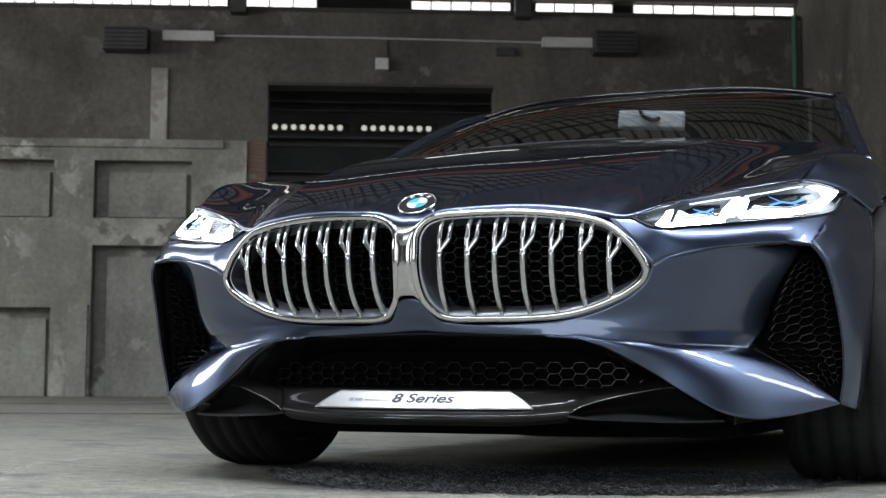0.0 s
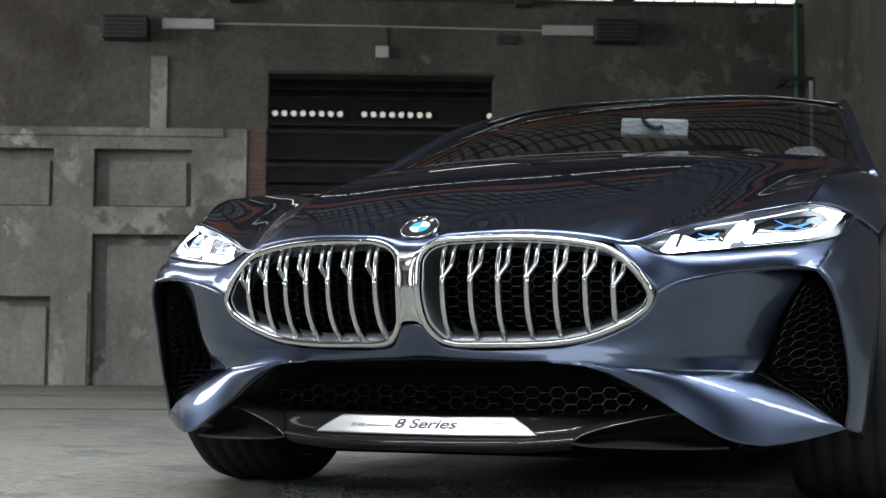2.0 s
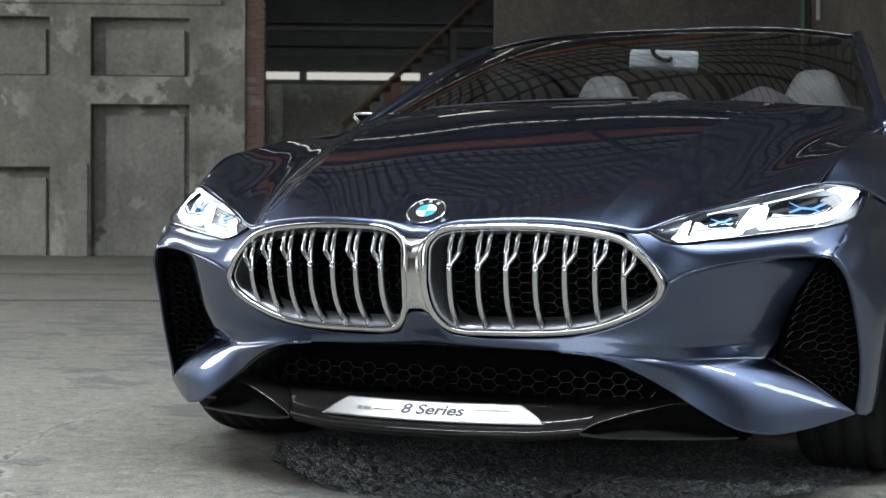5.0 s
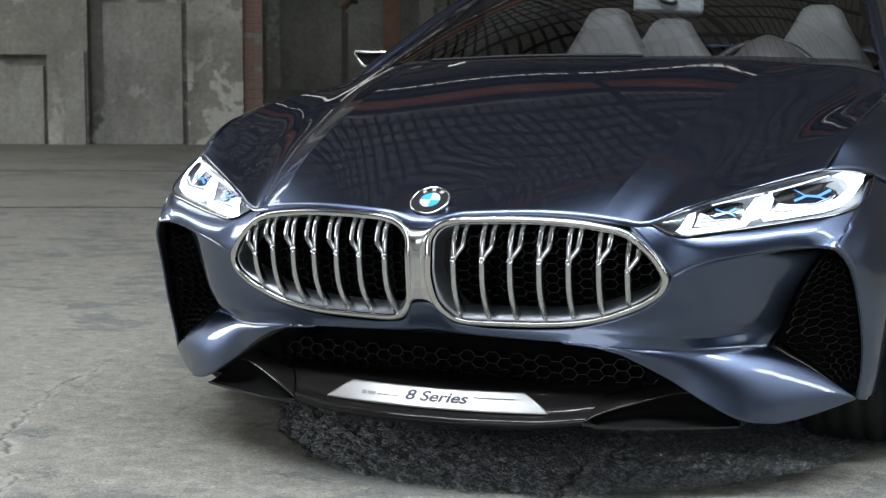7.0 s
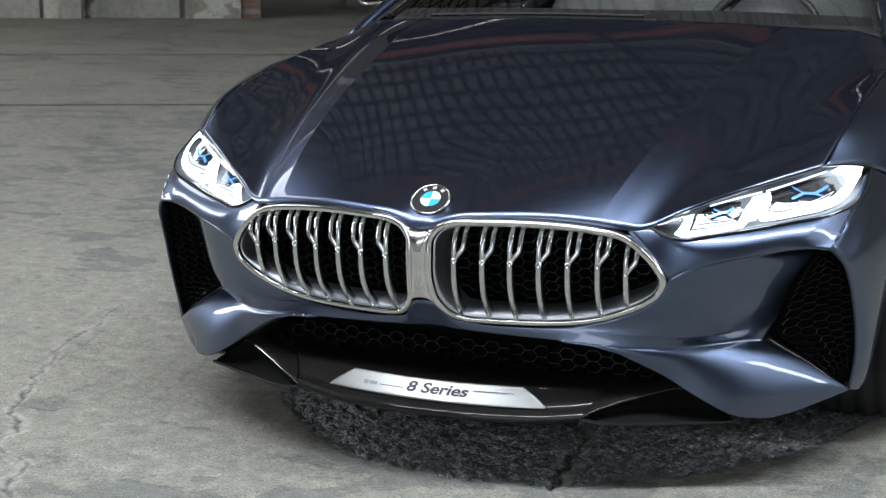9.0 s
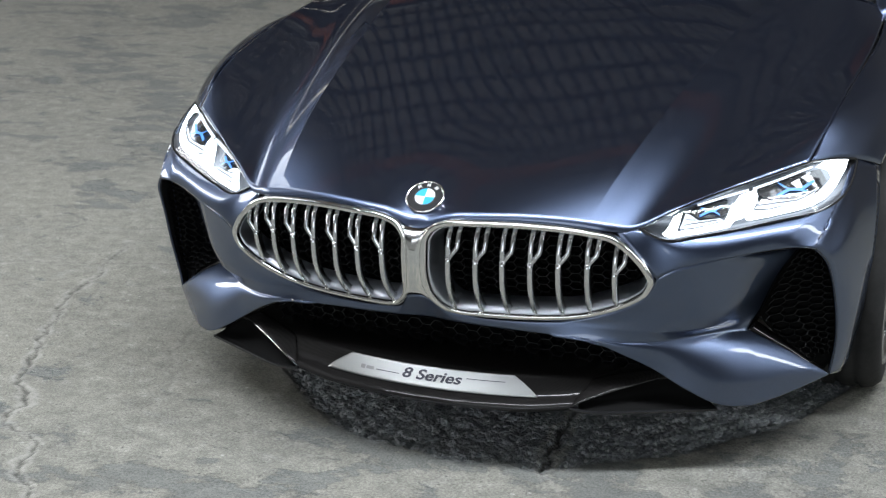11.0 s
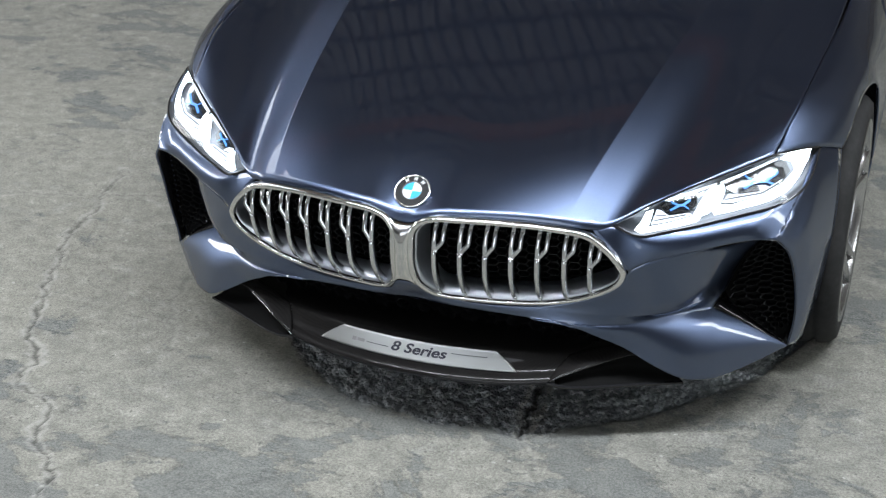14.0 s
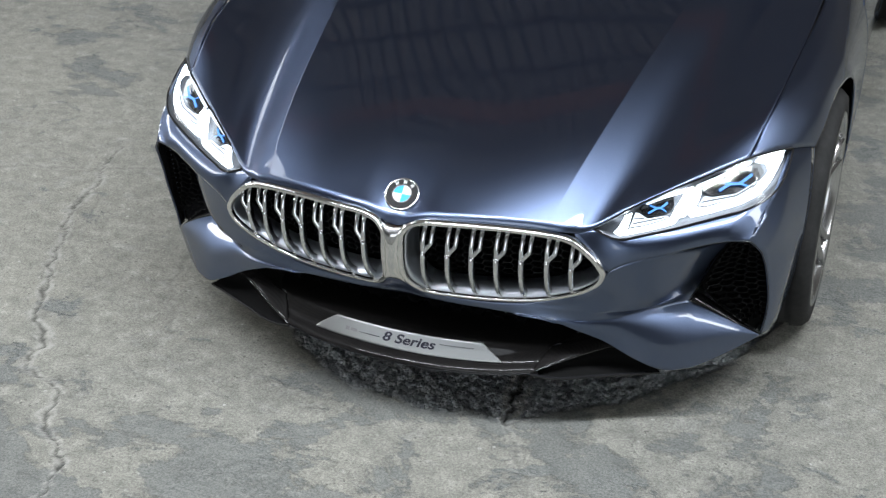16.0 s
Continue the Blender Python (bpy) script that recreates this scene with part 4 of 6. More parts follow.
# outer corner between the intake and the wheel arch
CORNER = [
    [(0.858, 0.298, 0.562), (0.880, 0.322, 0.532), (0.893, 0.355, 0.485), (0.901, 0.385, 0.43), (0.907, 0.41, 0.37), (0.908, 0.435, 0.30), (0.904, 0.447, 0.25), (0.897, 0.448, 0.205)],
    [(0.872, 0.337, 0.589), (0.896, 0.355, 0.55), (0.91, 0.382, 0.49), (0.917, 0.408, 0.43), (0.922, 0.43, 0.37), (0.922, 0.452, 0.30), (0.917, 0.464, 0.25), (0.908, 0.468, 0.20)],
    [(0.89, 0.43, 0.646), (0.917, 0.43, 0.58), (0.933, 0.443, 0.50), (0.939, 0.46, 0.43), (0.941, 0.475, 0.37), (0.938, 0.495, 0.30), (0.932, 0.51, 0.245), (0.922, 0.523, 0.192)],
    [(0.91, 0.588, 0.707), (0.94, 0.545, 0.60), (0.953, 0.533, 0.51), (0.955, 0.53, 0.43), (0.952, 0.535, 0.37), (0.945, 0.55, 0.30), (0.938, 0.565, 0.24), (0.926, 0.575, 0.185)],
    [(0.955, 0.69, 0.673), (0.966, 0.625, 0.575), (0.966, 0.592, 0.48), (0.959, 0.582, 0.40), (0.952, 0.584, 0.33), (0.942, 0.592, 0.265), (0.932, 0.605, 0.215), (0.92, 0.625, 0.17)],
]


def relaxed(g, turns):
    """Lets the inside of a panel settle between its edges, as sheet metal does."""
    for _ in range(turns):
        g[1:-1, 1:-1] += 0.5 * ((g[2:, 1:-1] + g[:-2, 1:-1] + g[1:-1, 2:] + g[1:-1, :-2]) / 4 - g[1:-1, 1:-1])
    return g


def bumper():
    bm = sheet(loft(BAND, 40, 10), True, (0, -1, 0))
    for rows, nu, nv, way, turns in ((SHOULDER, 40, 16, (0, -1, 0.1), 6), (CHEEK[:5], 40, 26, (0.2, -1, 0), 14), (CHEEK[4:], 40, 10, (0.2, -1, 0), 4), (FIN, 40, 30, (0, -1, 0.6), 5),
                                     (FIN_TIP, 18, 30, (0, -1, 0.6), 5), (CORNER, 34, 18, (1, -0.6, 0), 6)):
        g = relaxed(loft(rows, nu, nv), turns)
        sheet(g, False, way, bm)
        sheet(flip(g), False, (-way[0], way[1], way[2]), bm)
    bmesh.ops.remove_doubles(bm, verts=bm.verts, dist=2e-4)
    seam = spline([(0.858, 0.298, 0.562), (0.872, 0.337, 0.589), (0.889, 0.428, 0.645)], 30)

    def beside(far):
        return [v for v in bm.verts if np.min(np.linalg.norm(seam - np.array((abs(v.co.x), v.co.y, v.co.z)), axis=1)) < far]
    bmesh.ops.remove_doubles(bm, verts=beside(0.007), dist=0.006)
    for _ in range(24):
        bmesh.ops.smooth_vert(bm, verts=[v for v in beside(0.055) if not v.is_boundary], factor=0.5, use_axis_x=True, use_axis_y=True, use_axis_z=True)
    return part("front_bumper", bm, PAINT, car, "sculpted bumper with sharp fins under the intakes", True, 0.005)


front_bumper = bumper()

# fenders and flanks
FENDER = [
    [(0.816, 0.447, 0.727), (0.824, 0.50, 0.75), (0.834, 0.555, 0.782), (0.846, 0.635, 0.811), (0.857, 0.79, 0.84), (0.869, 0.97, 0.868), (0.879, 1.18, 0.888), (0.872, 1.58, 0.932)],
    [(0.862, 0.512, 0.726), (0.872, 0.57, 0.757), (0.884, 0.64, 0.785), (0.897, 0.73, 0.808), (0.91, 0.86, 0.834), (0.92, 1.0, 0.855), (0.924, 1.2, 0.868), (0.912, 1.6, 0.9)],
    [(0.908, 0.586, 0.711), (0.922, 0.64, 0.735), (0.936, 0.71, 0.761), (0.948, 0.80, 0.784), (0.957, 0.91, 0.805), (0.964, 1.02, 0.816), (0.966, 1.2, 0.815), (0.955, 1.62, 0.82)],
    [(0.957, 0.695, 0.675), (0.967, 0.76, 0.705), (0.972, 0.84, 0.73), (0.976, 0.92, 0.748), (0.985, 1.0, 0.752), (0.998, 1.12, 0.722), (1.002, 1.24, 0.642), (1.0, 1.36, 0.40)],
]
FLANK = [
    [(0.874, 1.575, 0.93), (0.885, 2.0, 0.95), (0.88, 2.6, 0.96), (0.86, 3.3, 0.96)],
    [(0.955, 1.6, 0.82), (0.955, 2.0, 0.82), (0.955, 2.6, 0.83), (0.95, 3.3, 0.85)],
    [(0.99, 1.4, 0.6), (0.94, 2.0, 0.6), (0.935, 2.6, 0.6), (0.96, 3.3, 0.6)],
    [(0.999, 1.37, 0.38), (0.93, 2.0, 0.35), (0.93, 2.6, 0.35), (0.955, 3.3, 0.36)],
    [(0.96, 1.36, 0.16), (0.92, 2.0, 0.15), (0.92, 2.6, 0.15), (0.93, 3.3, 0.16)],
]
g_fender, g_flank = loft(FENDER, 48, 26), loft(FLANK, 30, 20)
for s in (1, -1):
    w = (s, 0, 0.6)
    part("fender", sheet(g_fender if s > 0 else flip(g_fender), False, w), PAINT, car, "", True, 0.005)
    part("flank", sheet(g_flank if s > 0 else flip(g_flank), False, (s, 0, 0)), PAINT, car, "", True, 0.005)

# cabin
SCREEN_ROWS = [
    [(0, 1.375, 0.998), (0.3, 1.39, 0.996), (0.55, 1.44, 0.993), (0.74, 1.54, 0.989), (0.82, 1.63, 0.981)],
    [(0, 1.80, 1.185), (0.28, 1.815, 1.182), (0.5, 1.86, 1.172), (0.66, 1.94, 1.155), (0.742, 2.01, 1.145)],
    [(0, 2.24, 1.318), (0.25, 2.255, 1.317), (0.44, 2.29, 1.312), (0.57, 2.345, 1.303), (0.655, 2.40, 1.296)],
]
ROOF_ROWS = [
    [(0, 2.25, 1.322), (0.25, 2.265, 1.321), (0.44, 2.3, 1.317), (0.58, 2.35, 1.31), (0.69, 2.41, 1.292)],
    [(0, 2.7, 1.352), (0.25, 2.7, 1.35), (0.44, 2.7, 1.343), (0.58, 2.7, 1.33), (0.69, 2.7, 1.30)],
    [(0, 3.3, 1.31), (0.25, 3.3, 1.308), (0.44, 3.3, 1.3), (0.58, 3.3, 1.285), (0.67, 3.3, 1.25)],
    [(0, 4.0, 1.12), (0.25, 4.0, 1.118), (0.44, 4.0, 1.11), (0.58, 4.0, 1.10), (0.66, 4.0, 1.07)],
]
WINDOW_ROWS = [
    [(0.70, 2.42, 1.282), (0.70, 2.7, 1.295), (0.68, 3.3, 1.245), (0.67, 3.9, 1.09)],
    [(0.78, 2.1, 1.12), (0.79, 2.6, 1.12), (0.78, 3.2, 1.11), (0.76, 3.9, 1.06)],
    [(0.862, 1.66, 0.945), (0.88, 2.2, 0.955), (0.87, 2.8, 0.962), (0.84, 3.9, 0.99)],
]
part("windscreen", sheet(loft(SCREEN_ROWS, 30, 24), True, (0, -1, 1)), SCREEN, car, "raked tinted windscreen", True)
# unseen roof, made see-through to brighten the cabin
part("light_roof_panel", sheet(loft(ROOF_ROWS, 30, 26), True, (0, 0, 1)), SEE_THROUGH_ROOF, car, "unseen see-through roof that lets light into the cabin", True)
for s in (1, -1):
    rail = spline([(s * p[-1][0], p[-1][1], p[-1][2] - 0.004) for p in ROOF_ROWS], 30)
    part("roof_rail", sweep(rail, [(-0.02, -0.01), (0.02, -0.01), (0.014, 0.008), (-0.014, 0.008)]), PAINT, car, "", True)
head_rail = spline([(-0.69, 2.412, 1.296), (-0.44, 2.302, 1.321), (0, 2.252, 1.326), (0.44, 2.302, 1.321), (0.69, 2.412, 1.296)], 40)
part("header_rail", sweep(head_rail, [(-0.016, -0.008), (0.016, -0.008), (0.012, 0.004), (-0.012, 0.004)]), BLACK_GLOSS, car, "", True)
tail = [[(0, 4.0, 1.12), (0.44, 4.0, 1.11), (0.66, 4.0, 1.07), (0.84, 3.9, 0.99)], [(0, 4.75, 0.95), (0.44, 4.74, 0.94), (0.7, 4.68, 0.93), (0.86, 4.5, 0.9)],
        [(0, 4.8, 0.2), (0.44, 4.78, 0.2), (0.7, 4.72, 0.2), (0.9, 4.5, 0.2)]]
part("tail", sheet(loft(tail, 20, 20), True, (0, 1, 0.5)), PAINT, car, "", True, 0.01)
quarter = [[(0.86, 3.3, 0.96), (0.84, 3.9, 0.99), (0.86, 4.5, 0.9)], [(0.955, 3.3, 0.6), (0.96, 3.9, 0.6), (0.88, 4.5, 0.55)], [(0.93, 3.3, 0.16), (0.94, 3.9, 0.3), (0.9, 4.5, 0.2)]]
g_q = loft(quarter, 16, 14)
g_win = loft(WINDOW_ROWS, 24, 14)
pillar_path = spline([(0.866, 1.5, 0.915), (0.845, 1.60, 0.97), (0.80, 1.80, 1.065), (0.757, 2.02, 1.165), (0.715, 2.24, 1.252), (0.685, 2.42, 1.305)], 24)
for s in (1, -1):
    t_ = (lambda g: g) if s > 0 else flip
    part("rear_quarter", sheet(t_(g_q), False, (s, 0, 0)), PAINT, car, "", True, 0.01)
    part("side_window", sheet(t_(g_win), False, (s, 0, 0.5)), DARK_GLASS, car, "dark side glass", True, 0.005)
    part("windscreen_pillar", sweep(t_(pillar_path), [(-0.02, -0.009), (-0.01, 0.009), (0.014, 0.012), (0.024, 0.0), (0.014, -0.012)], up=(0, -0.5, 1)), PAINT, car, "", True)
cowl = [[(0, 1.345, 0.975), (0.35, 1.36, 0.972), (0.6, 1.42, 0.975), (0.83, 1.60, 0.95)], [(0, 1.42, 0.985), (0.35, 1.43, 0.983), (0.6, 1.48, 0.984), (0.83, 1.66, 0.968)]]
part("cowl", sheet(loft(cowl, 24, 4), True, (0, 0, 1)), BLACK_MATT, car, "black cowl below the windscreen", True, 0.004)

# underbody and wheel housings close the car below and behind the openings
part("underbody", boxes(((-0.64, 0.50, 0.118), (0.64, 4.6, 0.15)), ((-0.60, 0.30, 0.15), (0.60, 0.45, 0.60)), ((-0.92, 1.36, 0.13), (0.92, 3.3, 0.2)), ((-0.88, 4.25, 0.15), (0.88, 4.6, 0.4)), bevel=0.01), BLACK_VOID, car)


def outline_depth(x, z):
    """How far back the grille's face lies."""
    return -0.02 + 0.42 * x * x + 0.1 * max(0.0, z - 0.55) + 3.3 * max(0.0, 0.53 - z) ** 2


KIDNEY = [(0.020, 0.590), (0.045, 0.619), (0.075, 0.630), (0.135, 0.635), (0.20, 0.637), (0.26, 0.6365), (0.33, 0.632), (0.39, 0.624), (0.444, 0.610),
          (0.49, 0.575), (0.52, 0.538), (0.534, 0.504), (0.524, 0.473), (0.49, 0.444), (0.44, 0.419), (0.38, 0.398), (0.32, 0.388), (0.26, 0.384), (0.20, 0.383),
          (0.14, 0.383), (0.085, 0.385), (0.058, 0.393), (0.038, 0.412), (0.024, 0.436), (0.017, 0.475), (0.016, 0.54)]


def inset(loop, d):
    p = np.asarray(loop)
    t = np.roll(p, -1, 0) - np.roll(p, 1, 0)
    t /= np.linalg.norm(t, axis=1)[:, None]
    return p + d * np.stack([t[:, 1], -t[:, 0]], 1)


def ring_rows(side):
    """The chrome surround: outer edge, rounded face, inner wall that runs back."""
    base = spline(KIDNEY, 130, True)
    rows = []
    for d, back in ((0.0, 0.012), (0.0006, 0.0), (0.002, -0.006), (0.0045, -0.0078), (0.0125, -0.0058), (0.0155, 0.0), (0.0165, 0.010)):
        q = inset(base, d)
        rows.append([(side * x, outline_depth(x, z) + back, z) for x, z in q])
    return np.array(rows)


def inside_z(x, top):
    """Height of the surround's edge at a distance from the middle."""
    base = inset(spline(KIDNEY, 260, True), 0.015)
    near = base[np.abs(base[:, 0] - x) < 0.006]
    return near[:, 1].max() if top else near[:, 1].min()


def closed_band(rows, bm=None):
    bm = bm or bmesh.new()
    vs = [[bm.verts.new(p) for p in r] for r in rows]
    n = len(vs[0])
    for a, b in zip(vs, vs[1:]):
        for k in range(n):
            bm.faces.new((a[k], a[(k + 1) % n], b[(k + 1) % n], b[k]))
    return bm


def honeycomb(u0, u1, v0, v1, cell, inside, place, r=0.0014, tall=1.07, depth=0.03):
    """Thin honeycomb webs; place(u, v) gives the spot on the surface, inside(u, v) tells where to stop."""
    bm = bmesh.new()
    seen = set()
    dx, dy = cell * 1.5, cell * tall
    for i in range(int((u1 - u0) / dx) + 2):
        for j in range(int((v1 - v0) / dy) + 2):
            cu, cv = u0 + i * dx, v0 + (j + 0.5 * (i % 2)) * dy
            ring = [(cu + cell * a, cv + dy * b) for a, b in ((1, 0), (0.5, 0.5), (-0.5, 0.5), (-1, 0), (-0.5, -0.5), (0.5, -0.5))]
            for a, b in zip(ring, ring[1:] + ring[:1]):
                key = tuple(sorted(((round(a[0], 3), round(a[1], 3)), (round(b[0], 3), round(b[1], 3)))))
                if key in seen or not (inside(*a) and inside(*b)):
                    continue
                seen.add(key)
                p, q = np.array(place(*a)), np.array(place(*b))
                way = Vector(q - p).normalized()
                s1 = way.cross(Vector((0, 1, 0))).normalized() * r
                deep = Vector((0, depth, 0))
                fr = [bm.verts.new(Vector(c) + d) for c in (p, q) for d in (s1, -s1)]
                bk = [bm.verts.new(v.co + deep) for v in fr]
                bm.faces.new((fr[0], fr[2], fr[3], fr[1]))
                bm.faces.new((fr[0], fr[2], bk[2], bk[0]))
                bm.faces.new((fr[1], fr[3], bk[3], bk[1]))
    bmesh.ops.recalc_face_normals(bm, faces=bm.faces)
    return bm


BAR_X = (0.082, 0.146, 0.207, 0.269, 0.330, 0.392, 0.450)


def kidney_grille(side):
    ring = part("grille_surround", closed_band(ring_rows(side)), CHROME, car, "polished chrome kidney-shaped surround", True)
    base = spline(KIDNEY, 130, True)
    shelf = []
    for d, deep, back in ((0.0163, 0.0163, 0.009), (0.0172, 0.0215, 0.018), (0.0185, 0.0285, 0.032), (0.021, 0.035, 0.055), (0.024, 0.039, 0.088)):
        row = []
        for (x, z), (xd, zd) in zip(inset(base, d), inset(base, deep)):
            w = min(1.0, max(0.0, (0.52 - z) / 0.07))
            x, z = x * (1 - w) + xd * w, z * (1 - w) + zd * w
            row.append((side * x, outline_depth(x, z) + back, z))
        shelf.append(row)
    shelf = np.array(shelf)
    part("shelf", closed_band(shelf), SHELF, ring, "satin metal inner wall", True, 0.002)
    loop = inset(base, 0.014)
    for x in BAR_X:
        ztop, zlow = inside_z(x, True), inside_z(x, False)
        kink = min(0.545, ztop - 0.035) - 0.02 * max(0.0, x - 0.39) / 0.06
        face = outline_depth(x, 0.545) + 0.004
        low = [(x - 0.004, outline_depth(x, zlow) + 0.03, zlow - 0.003), (x - 0.003, outline_depth(x, zlow) + 0.004, zlow + 0.014), (x - 0.001, face + 0.012, (kink + zlow) / 2), (x, face, kink)]
        bm = sweep([(side * a, b, c) for a, b, c in spline(low, 14)], [(-0.0055, -0.012), (0.0055, -0.012), (0.006, 0.004), (0.004, 0.008), (-0.004, 0.008), (-0.006, 0.004)], up=(0, -1, 0))
        for d, y in ((-0.0005, 0.0), (0.0205, 0.006)):
            up_ = [(x + 0.1 * d, face + 0.001, kink - 0.006), (x + 0.12 * d, face + 0.001, kink), (x + d * 0.96, face + y * 0.5 + 0.001, kink + 0.022), (x + d, face + y * 0.6 + 0.002, kink + 0.026), (x + d + 0.001, face + y + 0.009, (kink + ztop) / 2 + 0.016), (x + d + 0.002, face + y + 0.034, ztop + 0.004)]
            sweep([(side * a, b, c) for a, b, c in up_], [(-0.0045, -0.008), (0.0045, -0.008), (0.0052, 0.003), (0.0036, 0.006), (-0.0036, 0.006), (-0.0052, 0.003)], up=(0, -1, 0.1), bm=bm)
        part("grille_bar", bm, SATIN, ring, "", True)
    path = np.array([[side * p[0], outline_depth(*p) + 0.09, p[1]] for p in inset(loop, 0.004)])
    bm = bmesh.new()
    bm.faces.new([bm.verts.new(p + np.array((0, 0.05, 0))) for p in path])
    part("grille_backing", bm, BLACK_VOID, ring)
    lim = inset(spline(KIDNEY, 90, True), 0.02)

    def inside(u, v):
        x, z = u, v
        c = False
        for (xa, za), (xb, zb) in zip(lim, np.roll(lim, -1, 0)):
            if (za > z) != (zb > z) and x < (xb - xa) * (z - za) / (zb - za) + xa:
                c = not c
        return c
    comb = honeycomb(0.02, 0.54, 0.38, 0.64, 0.0165, inside, lambda u, v: (side * u, outline_depth(u, v) + 0.098, v), 0.0005, 1.35)
    part("honeycomb", comb, MESH_BLACK, ring, "gloss black honeycomb mesh")["kind"] = "stuff"
    return ring


kidney_grille(1)
kidney_grille(-1)
# chrome bridge between the two halves
bridge_rows = [
    [(0, -0.014, 0.604), (0.025, -0.013, 0.606), (0.045, -0.006, 0.618)],
    [(0, -0.026, 0.585), (0.018, -0.025, 0.585), (0.030, -0.018, 0.592)],
    [(0, -0.028, 0.555), (0.013, -0.027, 0.555), (0.020, -0.022, 0.555)],
    [(0, -0.027, 0.51), (0.012, -0.0265, 0.51), (0.019, -0.022, 0.51)],
    [(0, -0.017, 0.465), (0.012, -0.0165, 0.465), (0.021, -0.012, 0.462)],
    [(0, -0.004, 0.442), (0.016, -0.004, 0.441), (0.030, 0.0, 0.432)],
]
part("grille_bridge", sheet(loft(bridge_rows, 10, 24), True, (0, -1, 0)), CHROME, car, "chrome web between the grille halves", True, 0.006)
badge_rows = [[(0, -0.016, 0.602), (0.026, -0.015, 0.603)], [(0, -0.031, 0.585), (0.019, -0.028, 0.586)], [(0, -0.034, 0.568), (0.012, -0.031, 0.568)], [(0, -0.031, 0.556), (0.006, -0.0305, 0.556)]]
part("bridge_cap", sheet(loft(badge_rows, 6, 10), True, (0, -1, 0.3)), STEEL, car, "bright wedge on the chrome web", True, 0.002)


# round emblem on the nose
def emblem():
    m = look((0, 0.056, 0.6575), (0, 0.056 - math.cos(radians(53)), 0.6575 + math.sin(radians(53)))) @ pose(0, 0, 0, 0, 180, 0)
    root = part("emblem", lathe_z([(0.0, 0.0), (0.0405, 0.0), (0.0415, 0.003), (0.041, 0.006), (0.0385, 0.0068), (0.0375, 0.0055)]), CHROME, car, "round chrome-rimmed emblem", True)
    root.matrix_basis = m @ Matrix.Diagonal((1.12, 1.12, 1.0, 1))
    part("ring", ring_flat(0.0225, 0.0378, 0.0056, 0, 360), EMBLEM_BLACK, root, "black outer ring")
    part("inner_ring", ring_flat(0.0212, 0.0232, 0.0064, 0, 360), CHROME, root)
    for k in range(4):
        part("quadrant", ring_flat(0.0, 0.0214, 0.0058, 90 * k, 90 * k + 90), EMBLEM_BLUE if k % 2 else EMBLEM_WHITE, root)
    for a in (128, 90, 52):
        bm = boxes(((-0.0032, 0.0258, 0.0056), (-0.0018, 0.0345, 0.0066)), ((0.0018, 0.0258, 0.0056), (0.0032, 0.0345, 0.0066)), ((-0.0018, 0.029, 0.0056), (0.0018, 0.031, 0.0066)))
        mark = part("mark", bm, EMBLEM_WHITE, root)
        mark.matrix_basis = pose(0, 0, 0, 0, 0, a - 90)


def lathe_z(profile, n=56):
    bm = lathe([(r, x) for r, x in profile], n)
    bmesh.ops.rotate(bm, verts=bm.verts, cent=(0, 0, 0), matrix=Matrix.Rotation(radians(-90), 3, "Y"))
    return bm


def ring_flat(r0, r1, z, a0, a1, n=56):
    bm = bmesh.new()
    k = max(3, int(n * (a1 - a0) / 360))
    inner, outer = [], []
    for i in range(k + 1):
        a = radians(a0 + (a1 - a0) * i / k)
        inner.append(bm.verts.new((max(r0, 1e-4) * math.cos(a), max(r0, 1e-4) * math.sin(a), z)))
        outer.append(bm.verts.new((r1 * math.cos(a), r1 * math.sin(a), z)))
    for i in range(k):
        bm.faces.new((inner[i], outer[i], outer[i + 1], inner[i + 1]))
    return bm


emblem()

# ---- headlights ----
LAMP_N = 41
lamp_top, lamp_low = spline(LAMP_TOP, LAMP_N), spline(LAMP_LOW, LAMP_N)


def lamp_point(u, v, deep=0.0):
    """A spot in the headlight: u from its inner to its outer end, v from its lower to its upper edge, deep: metres behind the glass."""
    k = min(max(u, 0.0), 1.0) * (LAMP_N - 1)
    i = min(int(k), LAMP_N - 2)
    f = k - i
    a = lamp_low[i] * (1 - f) + lamp_low[i + 1] * f
    b = lamp_top[i] * (1 - f) + lamp_top[i + 1] * f
    bulge = math.sin(math.pi * min(max(v, 0), 1)) * 0.010 * math.sin(math.pi * min(max(u, 0.0), 1.0)) ** 0.5
    p = a * (1 - v) + b * v
    return p + np.array((0.25, -0.85, 0.1)) * (bulge - deep)


def lamp_shape(polygon, deep, side, thick=0.006):
    """A plate with the given outline in the headlight."""
    bm = bmesh.new()
    loop = []
    for (ua, va), (ub, vb) in zip(polygon, polygon[1:] + polygon[:1]):
        for k in range(4):
            f = k / 4
            loop.append((ua + (ub - ua) * f, va + (vb - va) * f))
    fr = [bm.verts.new(lamp_point(u, v, deep) * np.array((side, 1, 1))) for u, v in loop]
    bk = [bm.verts.new(lamp_point(u, v, deep + thick) * np.array((side, 1, 1))) for u, v in loop]
    bm.faces.new(fr)
    bm.faces.new(bk[::-1])
    for k in range(len(loop)):
        bm.faces.new((fr[k], bk[k], bk[(k + 1) % len(loop)], fr[(k + 1) % len(loop)]))
    bmesh.ops.recalc_face_normals(bm, faces=bm.faces)
    bmesh.ops.triangulate(bm, faces=[f for f in bm.faces if len(f.verts) > 4])
    return bm


